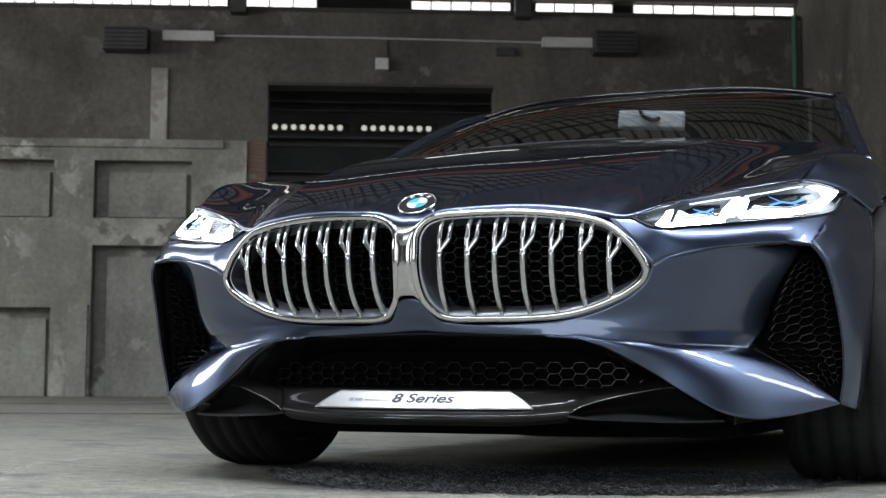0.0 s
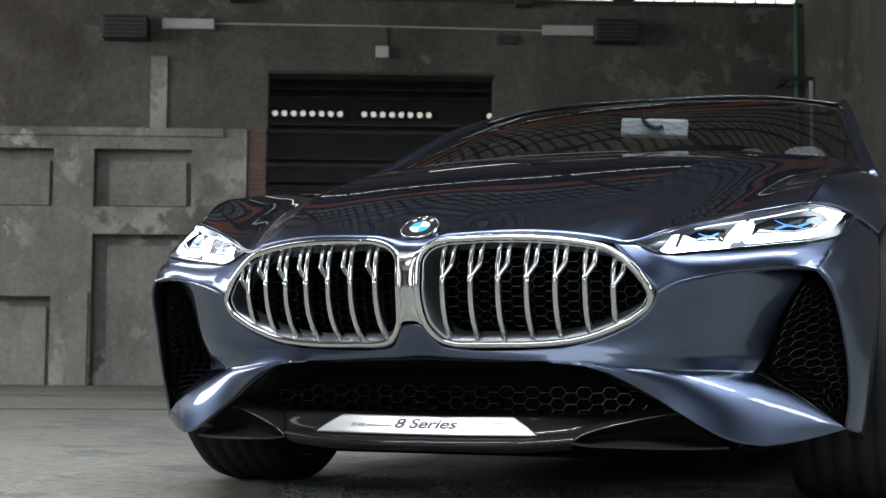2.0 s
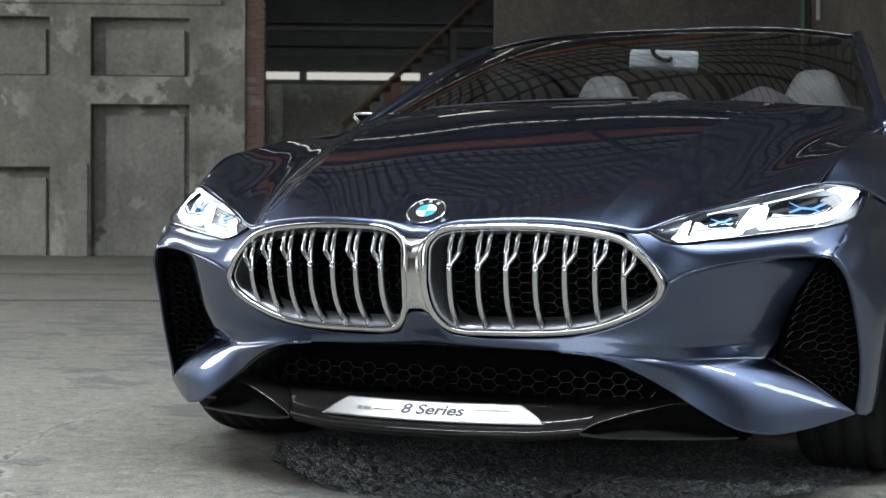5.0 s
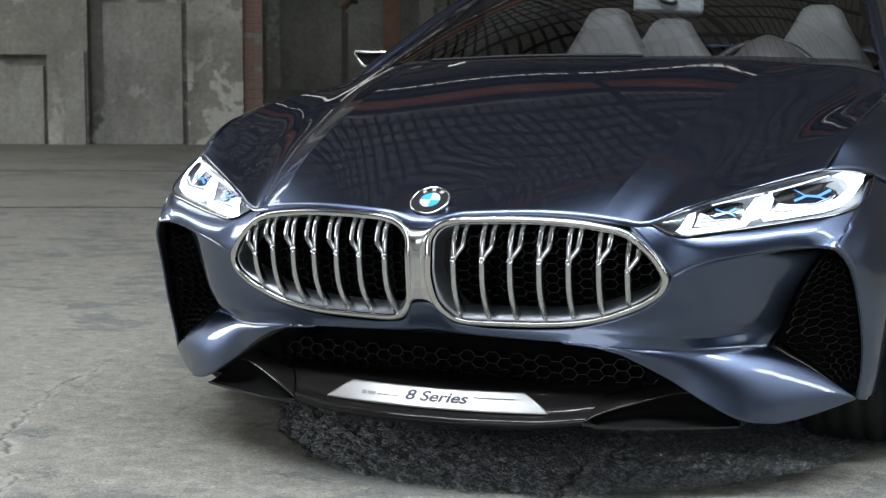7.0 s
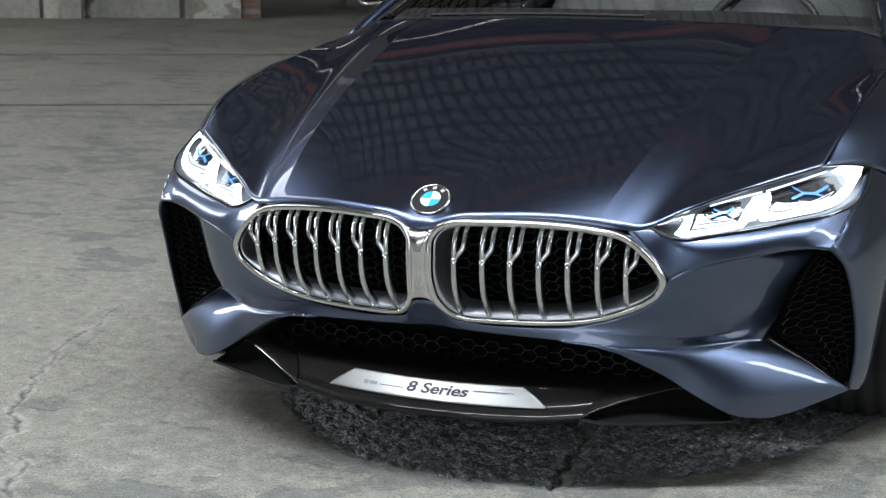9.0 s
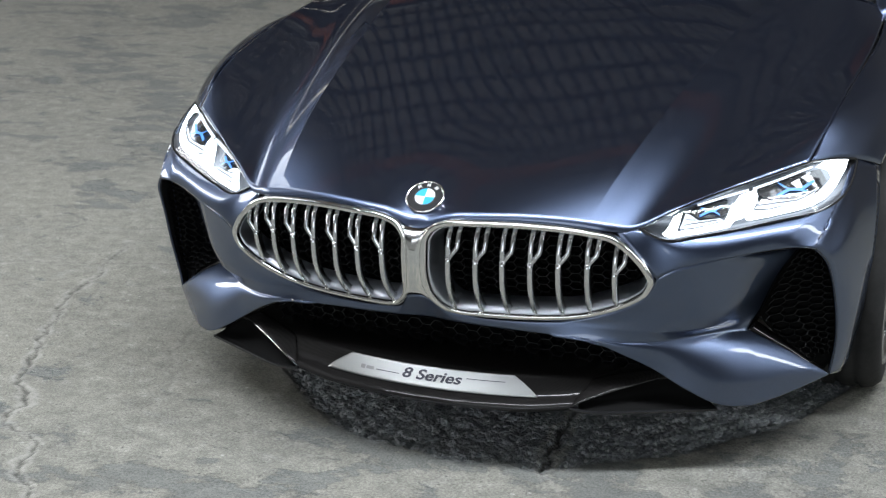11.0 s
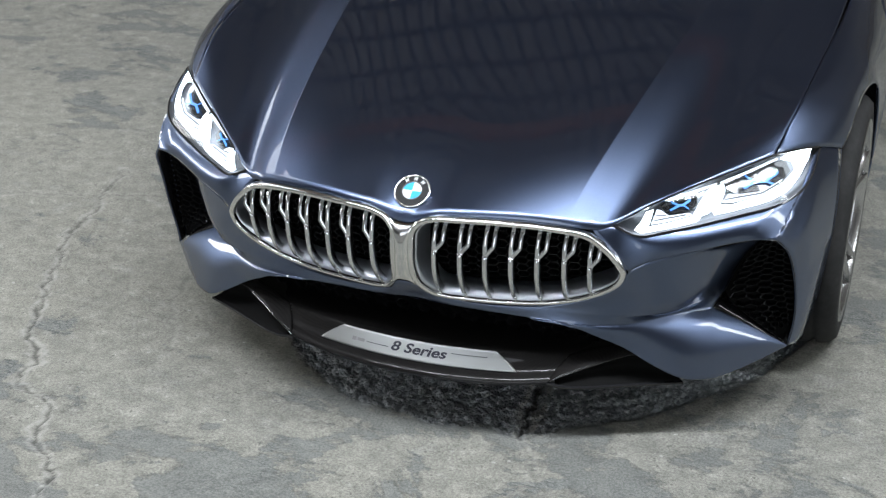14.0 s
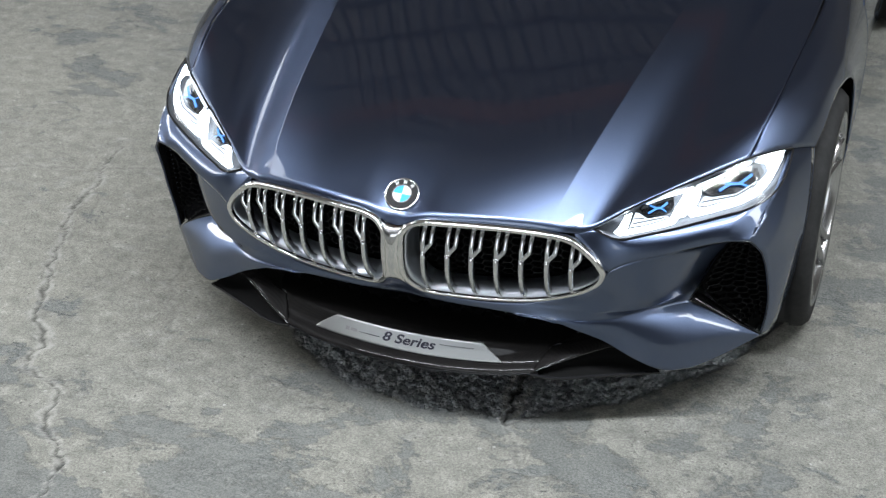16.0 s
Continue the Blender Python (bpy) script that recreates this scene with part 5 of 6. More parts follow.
def lamp_stroke(a, b, w, deep, side):
    """A narrow blade from a to b."""
    return lamp_shape([(a[0], a[1] - w / 2), (b[0], b[1] - w / 2), (b[0], b[1] + w / 2), (a[0], a[1] + w / 2)], deep, side, 0.002)


def headlight(side):
    g = np.array([[lamp_point(u, v) for u in np.linspace(0, 1, 40)] for v in np.linspace(0, 1, 10)]) * np.array((side, 1, 1))
    root = part("headlight", sheet(np.array([[lamp_point(u, v, 0.062 * math.sin(math.pi * v) ** 0.4) for u in np.linspace(0, 1, 40)] for v in np.linspace(0, 1, 12)]) * np.array((side, 1, 1)),
                                   False, (0, -1, 0)), LAMP_SHELL, car, "lit headlight with white light guides and blue crosses", True, 0.003)
    lens = part("lens", sheet(g, False, (side * 0.3, -1, 0.3)), LENS, root, "clear headlight glass", True)
    lens.visible_shadow = False
    # dark rim round the glass
    rim = np.vstack([lamp_low, lamp_top[::-1]]) * np.array((side, 1, 1))
    part("rim", sweep(rim[::1], round_section(0.0028, 6), True, up=(0, -1, 0.2)), BLACK_GLOSS, root, "thin black rim")
    # inner and outer lamp: bright brackets round softer panels
    for poly in ([(0.085, 0.22), (0.105, 0.10), (0.2, 0.07), (0.32, 0.09), (0.345, 0.22), (0.318, 0.25), (0.2, 0.22), (0.135, 0.27), (0.17, 0.78), (0.14, 0.78)],
                 [(0.31, 0.24), (0.37, 0.22), (0.47, 0.66), (0.48, 0.78), (0.41, 0.76), (0.35, 0.50)],
                 [(0.385, 0.36), (0.39, 0.15), (0.463, 0.12), (0.606, 0.13), (0.70, 0.16), (0.79, 0.28), (0.90, 0.48), (0.955, 0.84), (0.83, 0.95), (0.755, 0.84), (0.80, 0.70), (0.79, 0.47), (0.69, 0.33), (0.606, 0.28), (0.47, 0.26), (0.425, 0.36), (0.475, 0.66), (0.455, 0.68)]):
        part("light_bar", lamp_shape(poly, 0.014, side), LED, root, "bright white light guide")
    for poly in ([(0.15, 0.32), (0.2, 0.26), (0.31, 0.28), (0.30, 0.35), (0.225, 0.42), (0.20, 0.66), (0.185, 0.72)],
                 [(0.44, 0.37), (0.475, 0.30), (0.60, 0.29), (0.67, 0.33), (0.71, 0.42), (0.60, 0.36), (0.51, 0.44), (0.48, 0.52)]):
        part("light_panel", lamp_shape(poly, 0.020, side), LED_SOFT, root, "soft white light panel")
    for a, b in (((0.165, 0.42), (0.29, 0.335)), ((0.175, 0.58), (0.215, 0.48)), ((0.455, 0.43), (0.60, 0.335)), ((0.60, 0.335), (0.69, 0.39))):
        part("guide_edge", lamp_stroke(a, b, 0.03, 0.0185, side), LAMP_SHELL, root, "edge between light guides")
    part("light_strip", lamp_shape([(0.24, 0.84), (0.45, 0.80), (0.455, 0.84), (0.24, 0.885)], 0.016, side), LED_SOFT, root)
    part("light_strip", lamp_shape([(0.47, 0.795), (0.74, 0.855), (0.742, 0.89), (0.47, 0.835)], 0.016, side), LED_SOFT, root)
    part("bezel", lamp_shape([(0.205, 0.72), (0.27, 0.86), (0.36, 0.72), (0.34, 0.40), (0.29, 0.34), (0.215, 0.46)], 0.046, side), BLACK_GLOSS, root, "dark bezel")
    part("bezel", lamp_shape([(0.469, 0.68), (0.56, 0.83), (0.772, 0.72), (0.765, 0.42), (0.69, 0.27), (0.51, 0.36)], 0.048, side), BLACK_GLOSS, root, "dark bezel")
    for mid_l, mid_r, ends in (((0.276, 0.575), (0.29, 0.55), ((0.25, 0.72), (0.235, 0.52), (0.325, 0.62), (0.306, 0.41))),
                               ((0.60, 0.565), (0.64, 0.49), ((0.575, 0.75), (0.545, 0.50), (0.71, 0.555), (0.672, 0.33)))):
        for k, end in enumerate(ends):
            part("blue_blade", lamp_stroke(mid_l if k < 2 else mid_r, end, 0.055, 0.040, side), LASER_BLUE, root, "glowing blue blade")
        part("blue_blade", lamp_stroke(mid_l, mid_r, 0.06, 0.040, side), LASER_BLUE, root, "glowing blue blade")
    return root


headlight(1)
headlight(-1)

# ---- lower intake, splitter and plate ----
INTAKE_LINER = [
    [(0, 0.067, 0.361), (0.2, 0.074, 0.356), (0.375, 0.097, 0.349), (0.45, 0.121, 0.318), (0.53, 0.163, 0.270), (0.605, 0.187, 0.222), (0.66, 0.213, 0.19)],
    [(0, 0.12, 0.352), (0.2, 0.125, 0.348), (0.37, 0.14, 0.345), (0.44, 0.165, 0.308), (0.52, 0.20, 0.262), (0.59, 0.225, 0.218), (0.64, 0.245, 0.185)],
    [(0, 0.295, 0.325), (0.2, 0.295, 0.322), (0.35, 0.30, 0.315), (0.42, 0.31, 0.285), (0.50, 0.32, 0.245), (0.57, 0.33, 0.21), (0.62, 0.335, 0.18)],
]
part("intake_liner", sheet(loft(INTAKE_LINER, 36, 10), True, (0, -0.3, -1)), BLACK_GLOSS, car, "gloss black liner of the lower intake", True, 0.004)
part("intake_back", boxes(((-0.52, 0.296, 0.15), (0.52, 0.306, 0.345))), BLACK_VOID, car)
comb = honeycomb(-0.492, 0.492, 0.218, 0.30, 0.0205, lambda u, v: abs(u) < 0.495 - 1.4 * max(0, v - 0.25) and 0.219 < v < 0.297, lambda u, v: (u, 0.215 + 0.13 * u * u, v), 0.0006, 1.28)
part("lower_honeycomb", comb, MESH_GREY, car, "gloss black honeycomb of the lower intake")["kind"] = "stuff"

SPLITTER = [
    [(0, 0.10, 0.152), (0.13, 0.104, 0.152), (0.25, 0.115, 0.154), (0.345, 0.135, 0.16)],
    [(0, 0.030, 0.160), (0.13, 0.037, 0.160), (0.25, 0.058, 0.162), (0.350, 0.090, 0.169)],
    [(0, 0.018, 0.168), (0.13, 0.026, 0.168), (0.25, 0.049, 0.171), (0.352, 0.079, 0.179)],
    [(0, 0.024, 0.176), (0.13, 0.032, 0.176), (0.25, 0.055, 0.178), (0.358, 0.085, 0.187)],
    [(0, 0.055, 0.187), (0.13, 0.062, 0.187), (0.26, 0.085, 0.189), (0.372, 0.112, 0.198)],
    [(0, 0.088, 0.232), (0.13, 0.093, 0.232), (0.25, 0.112, 0.233), (0.39, 0.15, 0.232)],
    [(0, 0.10, 0.234), (0.13, 0.105, 0.234), (0.26, 0.125, 0.235), (0.41, 0.168, 0.237)],
    [(0, 0.30, 0.226), (0.13, 0.30, 0.226), (0.28, 0.305, 0.228), (0.44, 0.31, 0.234)],
]
part("splitter", sheet(loft(SPLITTER, 44, 34), True, (0, -0.6, 1)), CARBON, car, "carbon fibre front splitter", True)
SIDE_WING = [
    [(0.352, 0.079, 0.179), (0.375, 0.083, 0.194), (0.40, 0.095, 0.204), (0.46, 0.135, 0.221), (0.537, 0.188, 0.238), (0.60, 0.205, 0.240)],
    [(0.358, 0.09, 0.19), (0.38, 0.097, 0.202), (0.41, 0.115, 0.214), (0.47, 0.155, 0.232), (0.545, 0.2, 0.247), (0.60, 0.212, 0.248)],
    [(0.39, 0.15, 0.232), (0.41, 0.16, 0.236), (0.44, 0.175, 0.242), (0.49, 0.2, 0.25), (0.55, 0.22, 0.258), (0.58, 0.226, 0.256)],
]
DUCT = [
    [(0.354, 0.082, 0.180), (0.376, 0.086, 0.193), (0.40, 0.098, 0.202), (0.46, 0.138, 0.219), (0.537, 0.190, 0.236), (0.62, 0.21, 0.24)],
    [(0.362, 0.11, 0.178), (0.385, 0.12, 0.186), (0.41, 0.135, 0.19), (0.47, 0.17, 0.195), (0.545, 0.215, 0.2), (0.63, 0.235, 0.2)],
    [(0.372, 0.085, 0.174), (0.40, 0.087, 0.172), (0.43, 0.098, 0.171), (0.50, 0.138, 0.168), (0.58, 0.183, 0.166), (0.67, 0.226, 0.168)],
]
g_sw, g_duct = loft(SIDE_WING, 26, 10), loft(DUCT, 26, 10)
lip_line = spline([(0.352, 0.079, 0.177), (0.385, 0.083, 0.172), (0.43, 0.097, 0.170), (0.50, 0.137, 0.167), (0.58, 0.182, 0.165), (0.67, 0.225, 0.167)], 24)
trim_line = spline([(0.357, 0.080, 0.182), (0.376, 0.083, 0.195), (0.40, 0.095, 0.2045), (0.46, 0.135, 0.2215), (0.537, 0.188, 0.2385)], 20)
for s in (1, -1):
    t_ = (lambda g: g) if s > 0 else flip
    wing = part("splitter_wing", sheet(t_(g_sw), False, (0, -0.5, 1)), CARBON, car, "carbon wing beside the splitter", True, 0.003)
    part("duct", sheet(t_(g_duct), False, (0, -1, 0)), BLACK_VOID, wing, "black air duct", True, 0.003)
    part("duct_lip", sweep(t_(lip_line), [(-0.004, -0.003), (0.004, -0.003), (0.004, 0.002), (-0.004, 0.003)]), BLACK_GLOSS, wing)
    part("edge_trim", sweep(t_(trim_line), round_section(0.0009, 6)), STEEL, wing, "thin bright edge")
part("splitter_edge", sweep(spline([(-0.352, 0.079, 0.1795), (-0.25, 0.048, 0.1715), (-0.13, 0.025, 0.1685), (0, 0.017, 0.1685), (0.13, 0.025, 0.1685), (0.25, 0.048, 0.1715), (0.352, 0.079, 0.1795)], 60),
                            round_section(0.0016, 6)), BLACK_GLOSS, car)


def plate_point(u, v):
    """A spot on the steel plate: u metres from the middle, v from 0 to 1 upwards."""
    y0, y1 = 0.053 + 0.46 * u * u, 0.085 + 0.40 * u * u
    return np.array((u, y0 + (y1 - y0) * v - 0.004, 0.1885 + 0.0425 * v + 0.02 * u * u))


def plate_half(v):
    return 0.272 - 0.062 * v**1.25


def name_plate():
    g = np.array([[plate_point(k / 40 * plate_half(v), v) for k in range(-40, 41)] for v in np.linspace(0, 1, 12)])
    root = part("name_plate", sheet(g, False, (0, -1, 0.6)), PLATE_STEEL, car, "brushed steel plate with dark lettering", True, 0.003)
    cu = bpy.data.curves.new("lettering", "FONT")
    cu.body, cu.size, cu.offset, cu.shear, cu.align_x, cu.align_y = "8 Series", 0.036, 0.0009, 0.22, "CENTER", "CENTER"
    tmp = bpy.data.objects.new("lettering", cu)
    scene.collection.objects.link(tmp)
    data = bpy.data.meshes.new_from_object(tmp.evaluated_get(bpy.context.evaluated_depsgraph_get()))
    bpy.data.objects.remove(tmp)
    xs = [v.co.x for v in data.vertices]
    ys = [v.co.y for v in data.vertices]
    wx, hy = (max(xs) - min(xs)), (max(ys) - min(ys))
    for v in data.vertices:
        u = 0.012 + (v.co.x - (max(xs) + min(xs)) / 2) / wx * 0.152
        w = 0.56 + (v.co.y - (max(ys) + min(ys)) / 2) / hy * 0.50
        v.co = plate_point(u, w) + np.array((0, -0.0012, 0.0008))
    data.materials.clear()
    data.materials.append(INK)
    ob = new("lettering", data)
    ob.parent = root
    for name, u0, u1, w0, w1 in (("rule", -0.135, -0.073, 0.42, 0.45), ("rule", 0.098, 0.192, 0.62, 0.65), ("small_print", -0.178, -0.166, 0.36, 0.55), ("small_print", -0.163, -0.142, 0.38, 0.53)):
        gg = np.array([[plate_point(u0 + (u1 - u0) * k / 8, w) + np.array((0, -0.0012, 0.0008)) for k in range(9)] for w in (w0, w1)])
        part(name, sheet(gg, False, (0, -1, 0.6)), INK if name == "rule" else GREY_INK, root)


name_plate()

# ---- side intakes ----
INTAKE_EDGE_IN = [(0.828, 0.365, 0.546), (0.792, 0.375, 0.50), (0.77, 0.385, 0.46), (0.751, 0.397, 0.42), (0.737, 0.41, 0.375), (0.729, 0.413, 0.335), (0.762, 0.40, 0.308), (0.80, 0.396, 0.285), (0.848, 0.42, 0.244), (0.885, 0.442, 0.212)]
INTAKE_EDGE_OUT = [(0.862, 0.345, 0.551), (0.884, 0.39, 0.50), (0.893, 0.415, 0.44), (0.899, 0.435, 0.385), (0.902, 0.45, 0.325), (0.9, 0.462, 0.268), (0.892, 0.462, 0.212)]
for s in (1, -1):
    a, b = spline(INTAKE_EDGE_IN, 30), spline(INTAKE_EDGE_OUT, 30)
    back = np.array([a + (0, 0.02, 0), (a + b) / 2 + (0, 0.05, 0), b + (0, 0.02, 0)])
    root = part("side_intake", sheet(back if s > 0 else flip(back), False, (0, -1, 0)), BLACK_VOID, car, "black side air intake with honeycomb", True, 0.003)
    frame_in = np.array([spline(CORNER[0], 30), b + (0, 0.012, 0)])
    part("intake_wall", sheet(frame_in if s > 0 else flip(frame_in), False, (-s, -1, 0)), BLACK_GLOSS, root, "gloss black inner wall", True, 0.002)
    roof_in = np.array([spline([(0.66, 0.172, 0.549), (0.72, 0.215, 0.557), (0.775, 0.254, 0.563), (0.82, 0.279, 0.566), (0.86, 0.298, 0.561)], 20),
                        spline([(0.68, 0.21, 0.545), (0.73, 0.26, 0.55), (0.775, 0.31, 0.553), (0.82, 0.345, 0.556), (0.865, 0.36, 0.553)], 20)])
    part("intake_roof", sheet(roof_in if s > 0 else flip(roof_in), False, (0, -0.5, -1)), BLACK_GLOSS, root, "", True, 0.002)

    floor_in = np.array([spline(TIP_TOP, 24), spline([(0.724, 0.385, 0.342), (0.762, 0.408, 0.310), (0.80, 0.41, 0.286), (0.848, 0.43, 0.245), (0.892, 0.45, 0.209)], 24)])
    part("intake_floor", sheet(floor_in if s > 0 else flip(floor_in), False, (0, -0.3, 1)), BLACK_GLOSS, root, "gloss black intake floor", True, 0.002)

    def spot(u, v, a=a, b=b, s=s):
        k = min(max(v, 0), 1) * 29
        i = min(int(k), 28)
        f = k - i
        p = a[i] * (1 - f) + a[i + 1] * f
        q = b[i] * (1 - f) + b[i + 1] * f
        w = min(max(u, 0), 1)
        r = p * (1 - w) + q * w + np.array((0, -0.004 + 0.02 * math.sin(math.pi * w), 0))
        return r * np.array((s, 1, 1))
    comb = honeycomb(0.0, 1.0, 0.0, 0.98, 0.125, lambda u, v: 0.0 <= u <= 1.0 and 0.05 < v < 0.90, spot, 0.00035, 0.42)
    part("honeycomb", comb, MESH_BLACK, root, "gloss black honeycomb mesh")["kind"] = "stuff"


# ---- wheels ----
def wheel(side, y, steer=0.0):
    root = part("wheel", lathe([(0.0, 0.10), (0.05, 0.108), (0.062, 0.10), (0.062, 0.06)], 32), DARK_CHROME, car, "large alloy wheel with twin spokes", True)
    tyre = [(0.285, -0.132), (0.31, -0.139), (0.338, -0.135), (0.354, -0.118), (0.3585, -0.10)]
    for x in (-0.075, -0.025, 0.025, 0.075):
        tyre += [(0.36, x - 0.012), (0.352, x - 0.006), (0.352, x + 0.006), (0.36, x + 0.012)]
    tyre += [(0.3585, 0.10), (0.354, 0.118), (0.338, 0.135), (0.31, 0.139), (0.285, 0.132), (0.28, 0.0), (0.285, -0.132)]
    ty = part("tyre", lathe(tyre, 96), RUBBER, root, "low-profile black tyre", True)
    rim = [(0.29, 0.128), (0.293, 0.136), (0.287, 0.140), (0.276, 0.134), (0.270, 0.11), (0.262, 0.03), (0.262, -0.11), (0.285, -0.128)]
    part("rim", lathe(rim, 72), STEEL, root, "polished rim", True)
    for k in range(5):
        a0 = 2 * math.pi * k / 5 + 0.3
        for d in (-0.13, 0.13):
            p0 = (0.085, 0.045 * math.cos(a0 + d * 1.5), 0.045 * math.sin(a0 + d * 1.5))
            p1 = (0.105, 0.16 * math.cos(a0 + d * 0.9), 0.16 * math.sin(a0 + d * 0.9))
            p2 = (0.126, 0.274 * math.cos(a0 + d * 1.25), 0.274 * math.sin(a0 + d * 1.25))
            part("spoke", sweep(spline([p0, p1, p2], 8), [(-0.012, -0.016), (0.012, -0.016), (0.008, 0.012), (-0.008, 0.012)], up=(1, 0, 0)), STEEL, root, "", True)
    part("brake_disc", lathe([(0.0, 0.0), (0.19, 0.0), (0.19, 0.02), (0.0, 0.02)], 40), DARK_CHROME, root)
    root.matrix_basis = pose(side * 0.86, y, 0.36, 0, 0, steer + (0 if side > 0 else 180))
    return root


for y in (0.97, 3.80):
    wheel(1, y)
    wheel(-1, y)
# wheel housings
for s in (1, -1):
    for y in (0.97, 3.8):
        bm = bmesh.new()
        n = 20
        rows = [[(s * x, y + 0.40 * math.cos(math.pi * (-0.06 + 1.12 * k / n)), 0.36 + 0.40 * math.sin(math.pi * (-0.06 + 1.12 * k / n))) for k in range(n + 1)] for x in (0.62, 0.93)]
        part("wheel_housing", sheet(np.array(rows), False, (0, 0, -1)), BLACK_MATT, car, "", True, 0.004)
        part("housing_wall", boxes(((s * 0.62 - 0.01, y - 0.4, 0.14), (s * 0.62 + 0.01, y + 0.4, 0.76))), BLACK_MATT, car)

# ---- wing mirrors, cabin ----
def mirror_outline(s, grow, y):
    """Slim parallelogram outline of a wing mirror."""
    corners = [(1.034, 1.05), (1.199, 1.052), (1.201, 1.042), (1.171, 1.001), (1.155, 0.995), (1.06, 1.005), (1.048, 1.014), (1.029, 1.044)]
    cx, cz = 1.112, 1.026
    return [(s * (cx + (x - cx) * grow), y, cz + (z - cz) * grow) for x, z in corners]


for s in (1, -1):
    shell = np.array([mirror_outline(s, w, 2.3 + d) + mirror_outline(s, w, 2.3 + d)[:1] for d, w in ((-0.02, 0.98), (-0.026, 1.02), (-0.01, 1.06), (0.03, 1.05), (0.08, 0.95), (0.11, 0.7), (0.12, 0.1))])
    root = part("wing_mirror", sheet(shell, False, (0, 0, 1)), PAINT, car, "slim wing mirror with a chrome edge", True, 0.003)
    part("edge", sweep(mirror_outline(s, 1.0, 2.275), round_section(0.0062, 6), True, up=(0, 1, 0)), CHROME, root, "chrome edge", True)
    bm = bmesh.new()
    bm.faces.new([bm.verts.new(p) for p in mirror_outline(s, 0.98, 2.282)])
    part("cover", bm, BLACK_GLOSS, root)
    part("arm", sweep([(s * 1.08, 2.32, 1.005), (s * 1.02, 2.32, 0.975), (s * 0.88, 2.32, 0.955)], [(-0.02, -0.008), (0.02, -0.008), (0.02, 0.008), (-0.02, 0.008)], up=(0, 1, 0)), CHROME, root)

rear_view = part("rear_view_mirror", boxes(((-0.122, -0.02, -0.036), (0.122, 0.015, 0.036)), bevel=0.016), MIRROR_BACK, car, "pale rear-view mirror behind the screen", True)
rear_view.matrix_basis = pose(0.04, 2.22, 1.214, 0, 3, 8)
part("mount", sweep(spline([(-0.04, -0.03, 0.06), (-0.035, -0.032, 0.02), (-0.01, -0.03, 0.002), (0.02, -0.03, -0.002), (0.03, -0.026, 0.006)], 12), round_section(0.008, 6)), BLACK_MATT, rear_view, "black mirror stem", True)
dash_rows = [[(-0.80, 1.66, 0.95), (-0.4, 1.5, 0.965), (0, 1.48, 0.97), (0.4, 1.5, 0.965), (0.80, 1.66, 0.95)], [(-0.77, 1.8, 1.004), (-0.4, 1.75, 1.013), (0, 1.74, 1.013), (0.4, 1.76, 1.014), (0.77, 1.8, 1.004)],
             [(-0.76, 2.0, 0.9), (-0.4, 1.95, 0.92), (0, 1.95, 0.9), (0.4, 1.95, 0.93), (0.76, 2.0, 0.9)], [(-0.76, 2.02, 0.5), (-0.4, 2.0, 0.5), (0, 2.0, 0.5), (0.4, 2.0, 0.5), (0.76, 2.02, 0.5)]]
part("dashboard", sheet(loft(dash_rows, 30, 20), False, (0, 0, 1)), DASH, car, "dark leather dashboard", True, 0.01)
part("cabin_floor", boxes(((-0.78, 1.95, 0.3), (0.78, 3.9, 0.34))), DASH, car)
part("rear_bulkhead", boxes(((-0.70, 3.95, 0.34), (0.70, 4.0, 0.98))), DASH, car)
wheel_ring = [(0.39 + 0.185 * math.cos(a), 2.10 + 0.06 * math.sin(a), 0.93 + 0.14 * math.sin(a)) for a in np.linspace(0, 2 * math.pi, 40, endpoint=False)]
steer = part("steering_wheel", sweep(wheel_ring, round_section(0.016, 8), True, up=(0, 1, 0)), DASH, car, "dark leather steering wheel", True)
part("hub", boxes(((0.33, 2.08, 0.88), (0.45, 2.12, 0.98)), bevel=0.02), DASH, steer)
part("column", boxes(((0.36, 1.9, 0.86), (0.42, 2.10, 0.93)), bevel=0.01), DASH, steer)


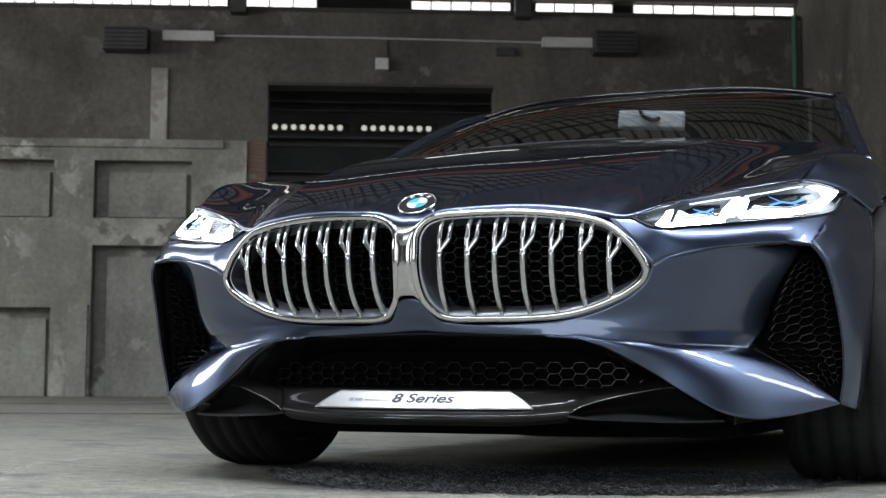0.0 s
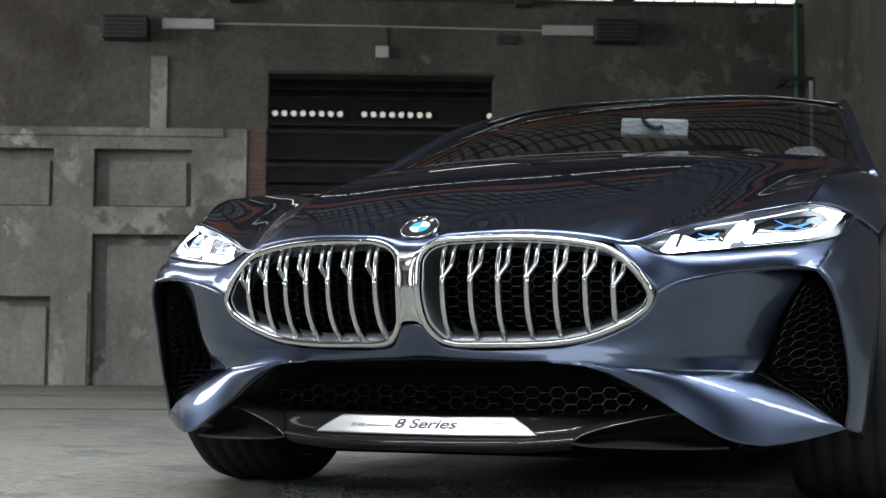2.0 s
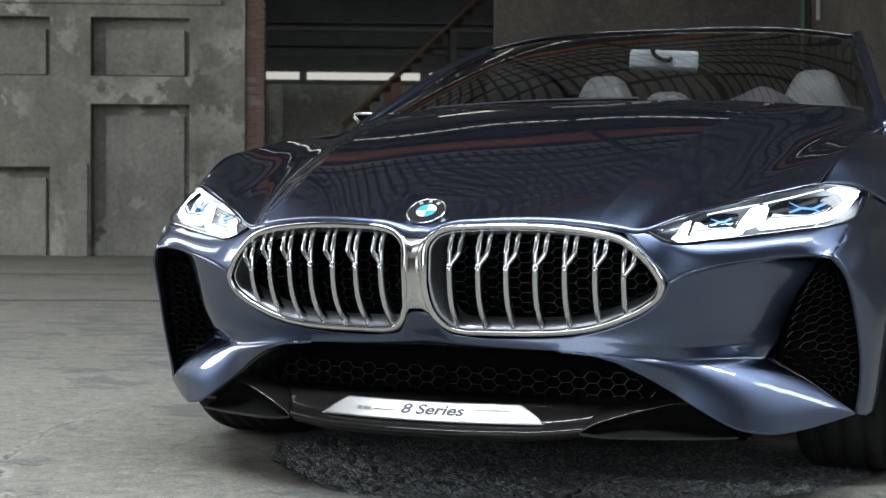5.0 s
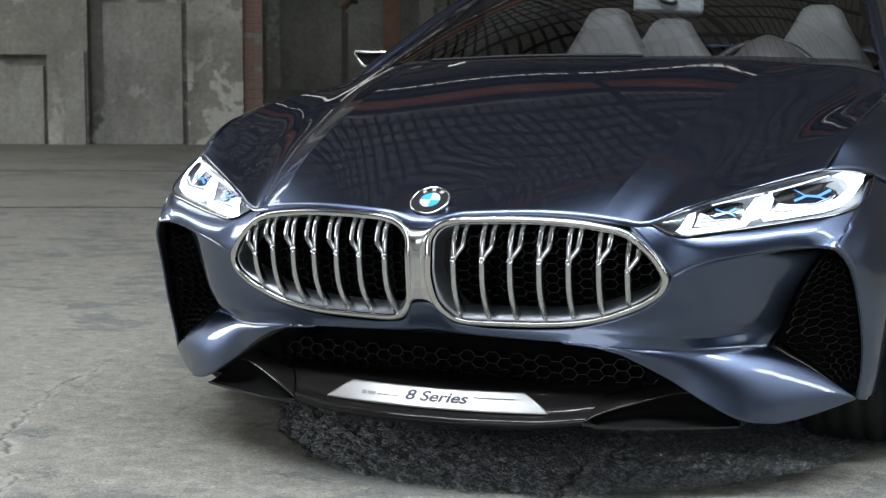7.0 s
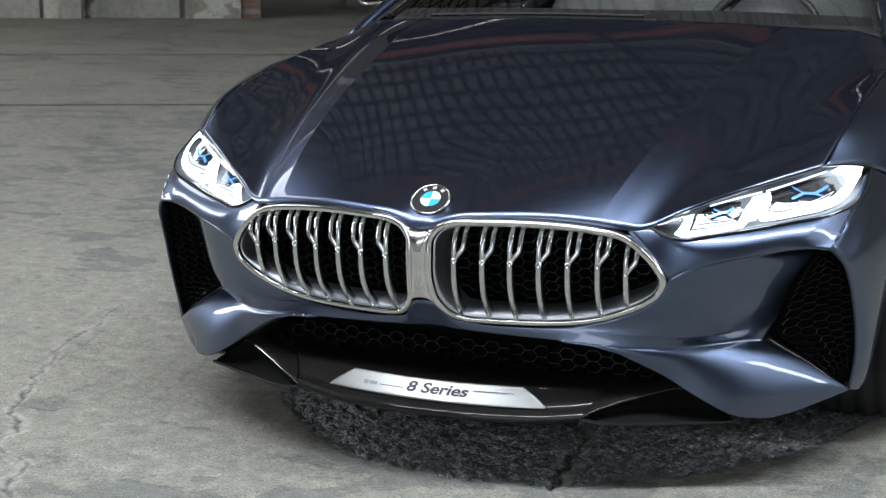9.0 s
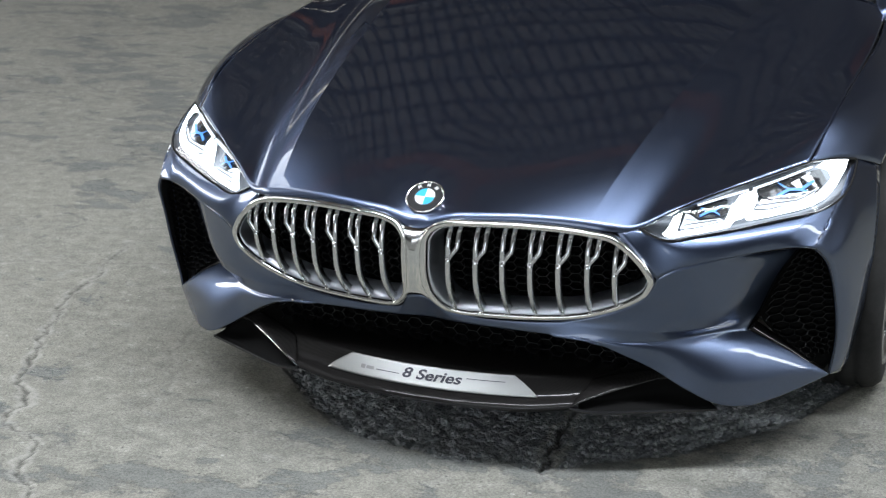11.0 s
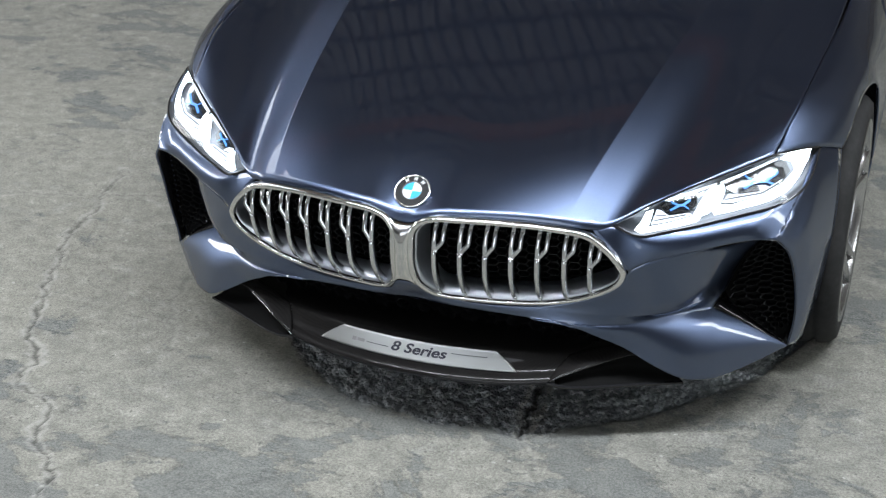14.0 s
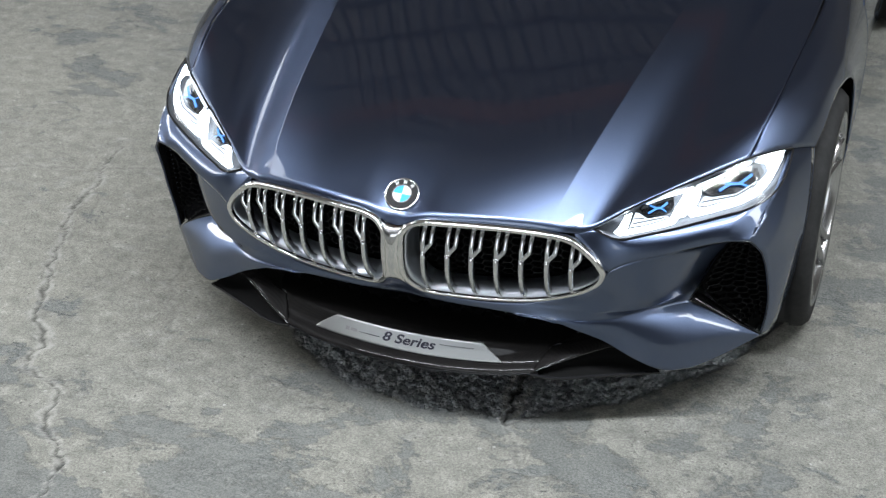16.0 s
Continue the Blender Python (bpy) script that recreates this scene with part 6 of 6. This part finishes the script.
binnacle = [[(x, y, 0.96 + h * 0.5 * (1 + math.cos(math.pi * min(1.0, abs(x - 0.425) / 0.21)))) for x in np.linspace(0.20, 0.65, 9)] for y, h in ((1.84, 0.01), (1.9, 0.09), (1.98, 0.13), (2.05, 0.125), (2.07, 0.06))]
part("binnacle", sheet(loft(binnacle, 24, 12), False, (0, -0.3, 1)), BINNACLE, car, "dark grey instrument hood", True, 0.006)


def seat(x, y, wide, top):
    rows = []
    for z, w, d, back in ((0.42, 1.0, 0.13, 0.0), (0.6, 1.02, 0.13, 0.04), (0.8, 0.98, 0.12, 0.07), (0.97, 0.84, 0.11, 0.09), (1.08, 0.58, 0.10, 0.1), (top - 0.07, 0.37, 0.09, 0.11), (top - 0.015, 0.26, 0.07, 0.12), (top, 0.16, 0.04, 0.125)):
        rows.append([(x + wide * w * math.copysign(abs(math.cos(a)) ** 0.45, math.cos(a)), y + back + d * math.copysign(abs(math.sin(a)) ** 0.6, math.sin(a)), z) for a in np.linspace(0, 2 * math.pi, 33)])
    return np.array(spline_rows(rows))


def spline_rows(rows):
    r = np.array(rows)
    return np.stack([spline(r[:, k], 26) for k in range(r.shape[1])], axis=1)


for x in (-0.415, 0.455):
    root = part("front_seat", sheet(seat(x, 3.0, 0.27, 1.248), False, (0, -1, 0.5)), LEATHER, car, "pale leather bucket seat", True)
    part("cushion", boxes(((x - 0.25, 2.55, 0.34), (x + 0.25, 3.1, 0.52)), bevel=0.05), LEATHER, root, "", True)
root = part("rear_seat", sheet(seat(-0.30, 3.68, 0.30, 1.235), False, (0, -1, 0.5)), LEATHER, car, "pale leather rear seat", True)
part("cushion", boxes(((-0.6, 3.3, 0.34), (0.6, 3.85, 0.55)), bevel=0.05), LEATHER, root, "", True)
part("wiper", sweep(spline([(-0.55, 1.445, 1.0), (-0.2, 1.41, 1.012), (0.15, 1.405, 1.012)], 12), round_section(0.006, 6)), BLACK_MATT, car)
nozzle = part("washer_nozzle", boxes(((-0.02, -0.008, -0.005), (0.02, 0.008, 0.004)), bevel=0.004), CHROME, car, "small chrome washer nozzle", True)
nozzle.matrix_basis = pose(0.17, 1.385, 1.0, 8)
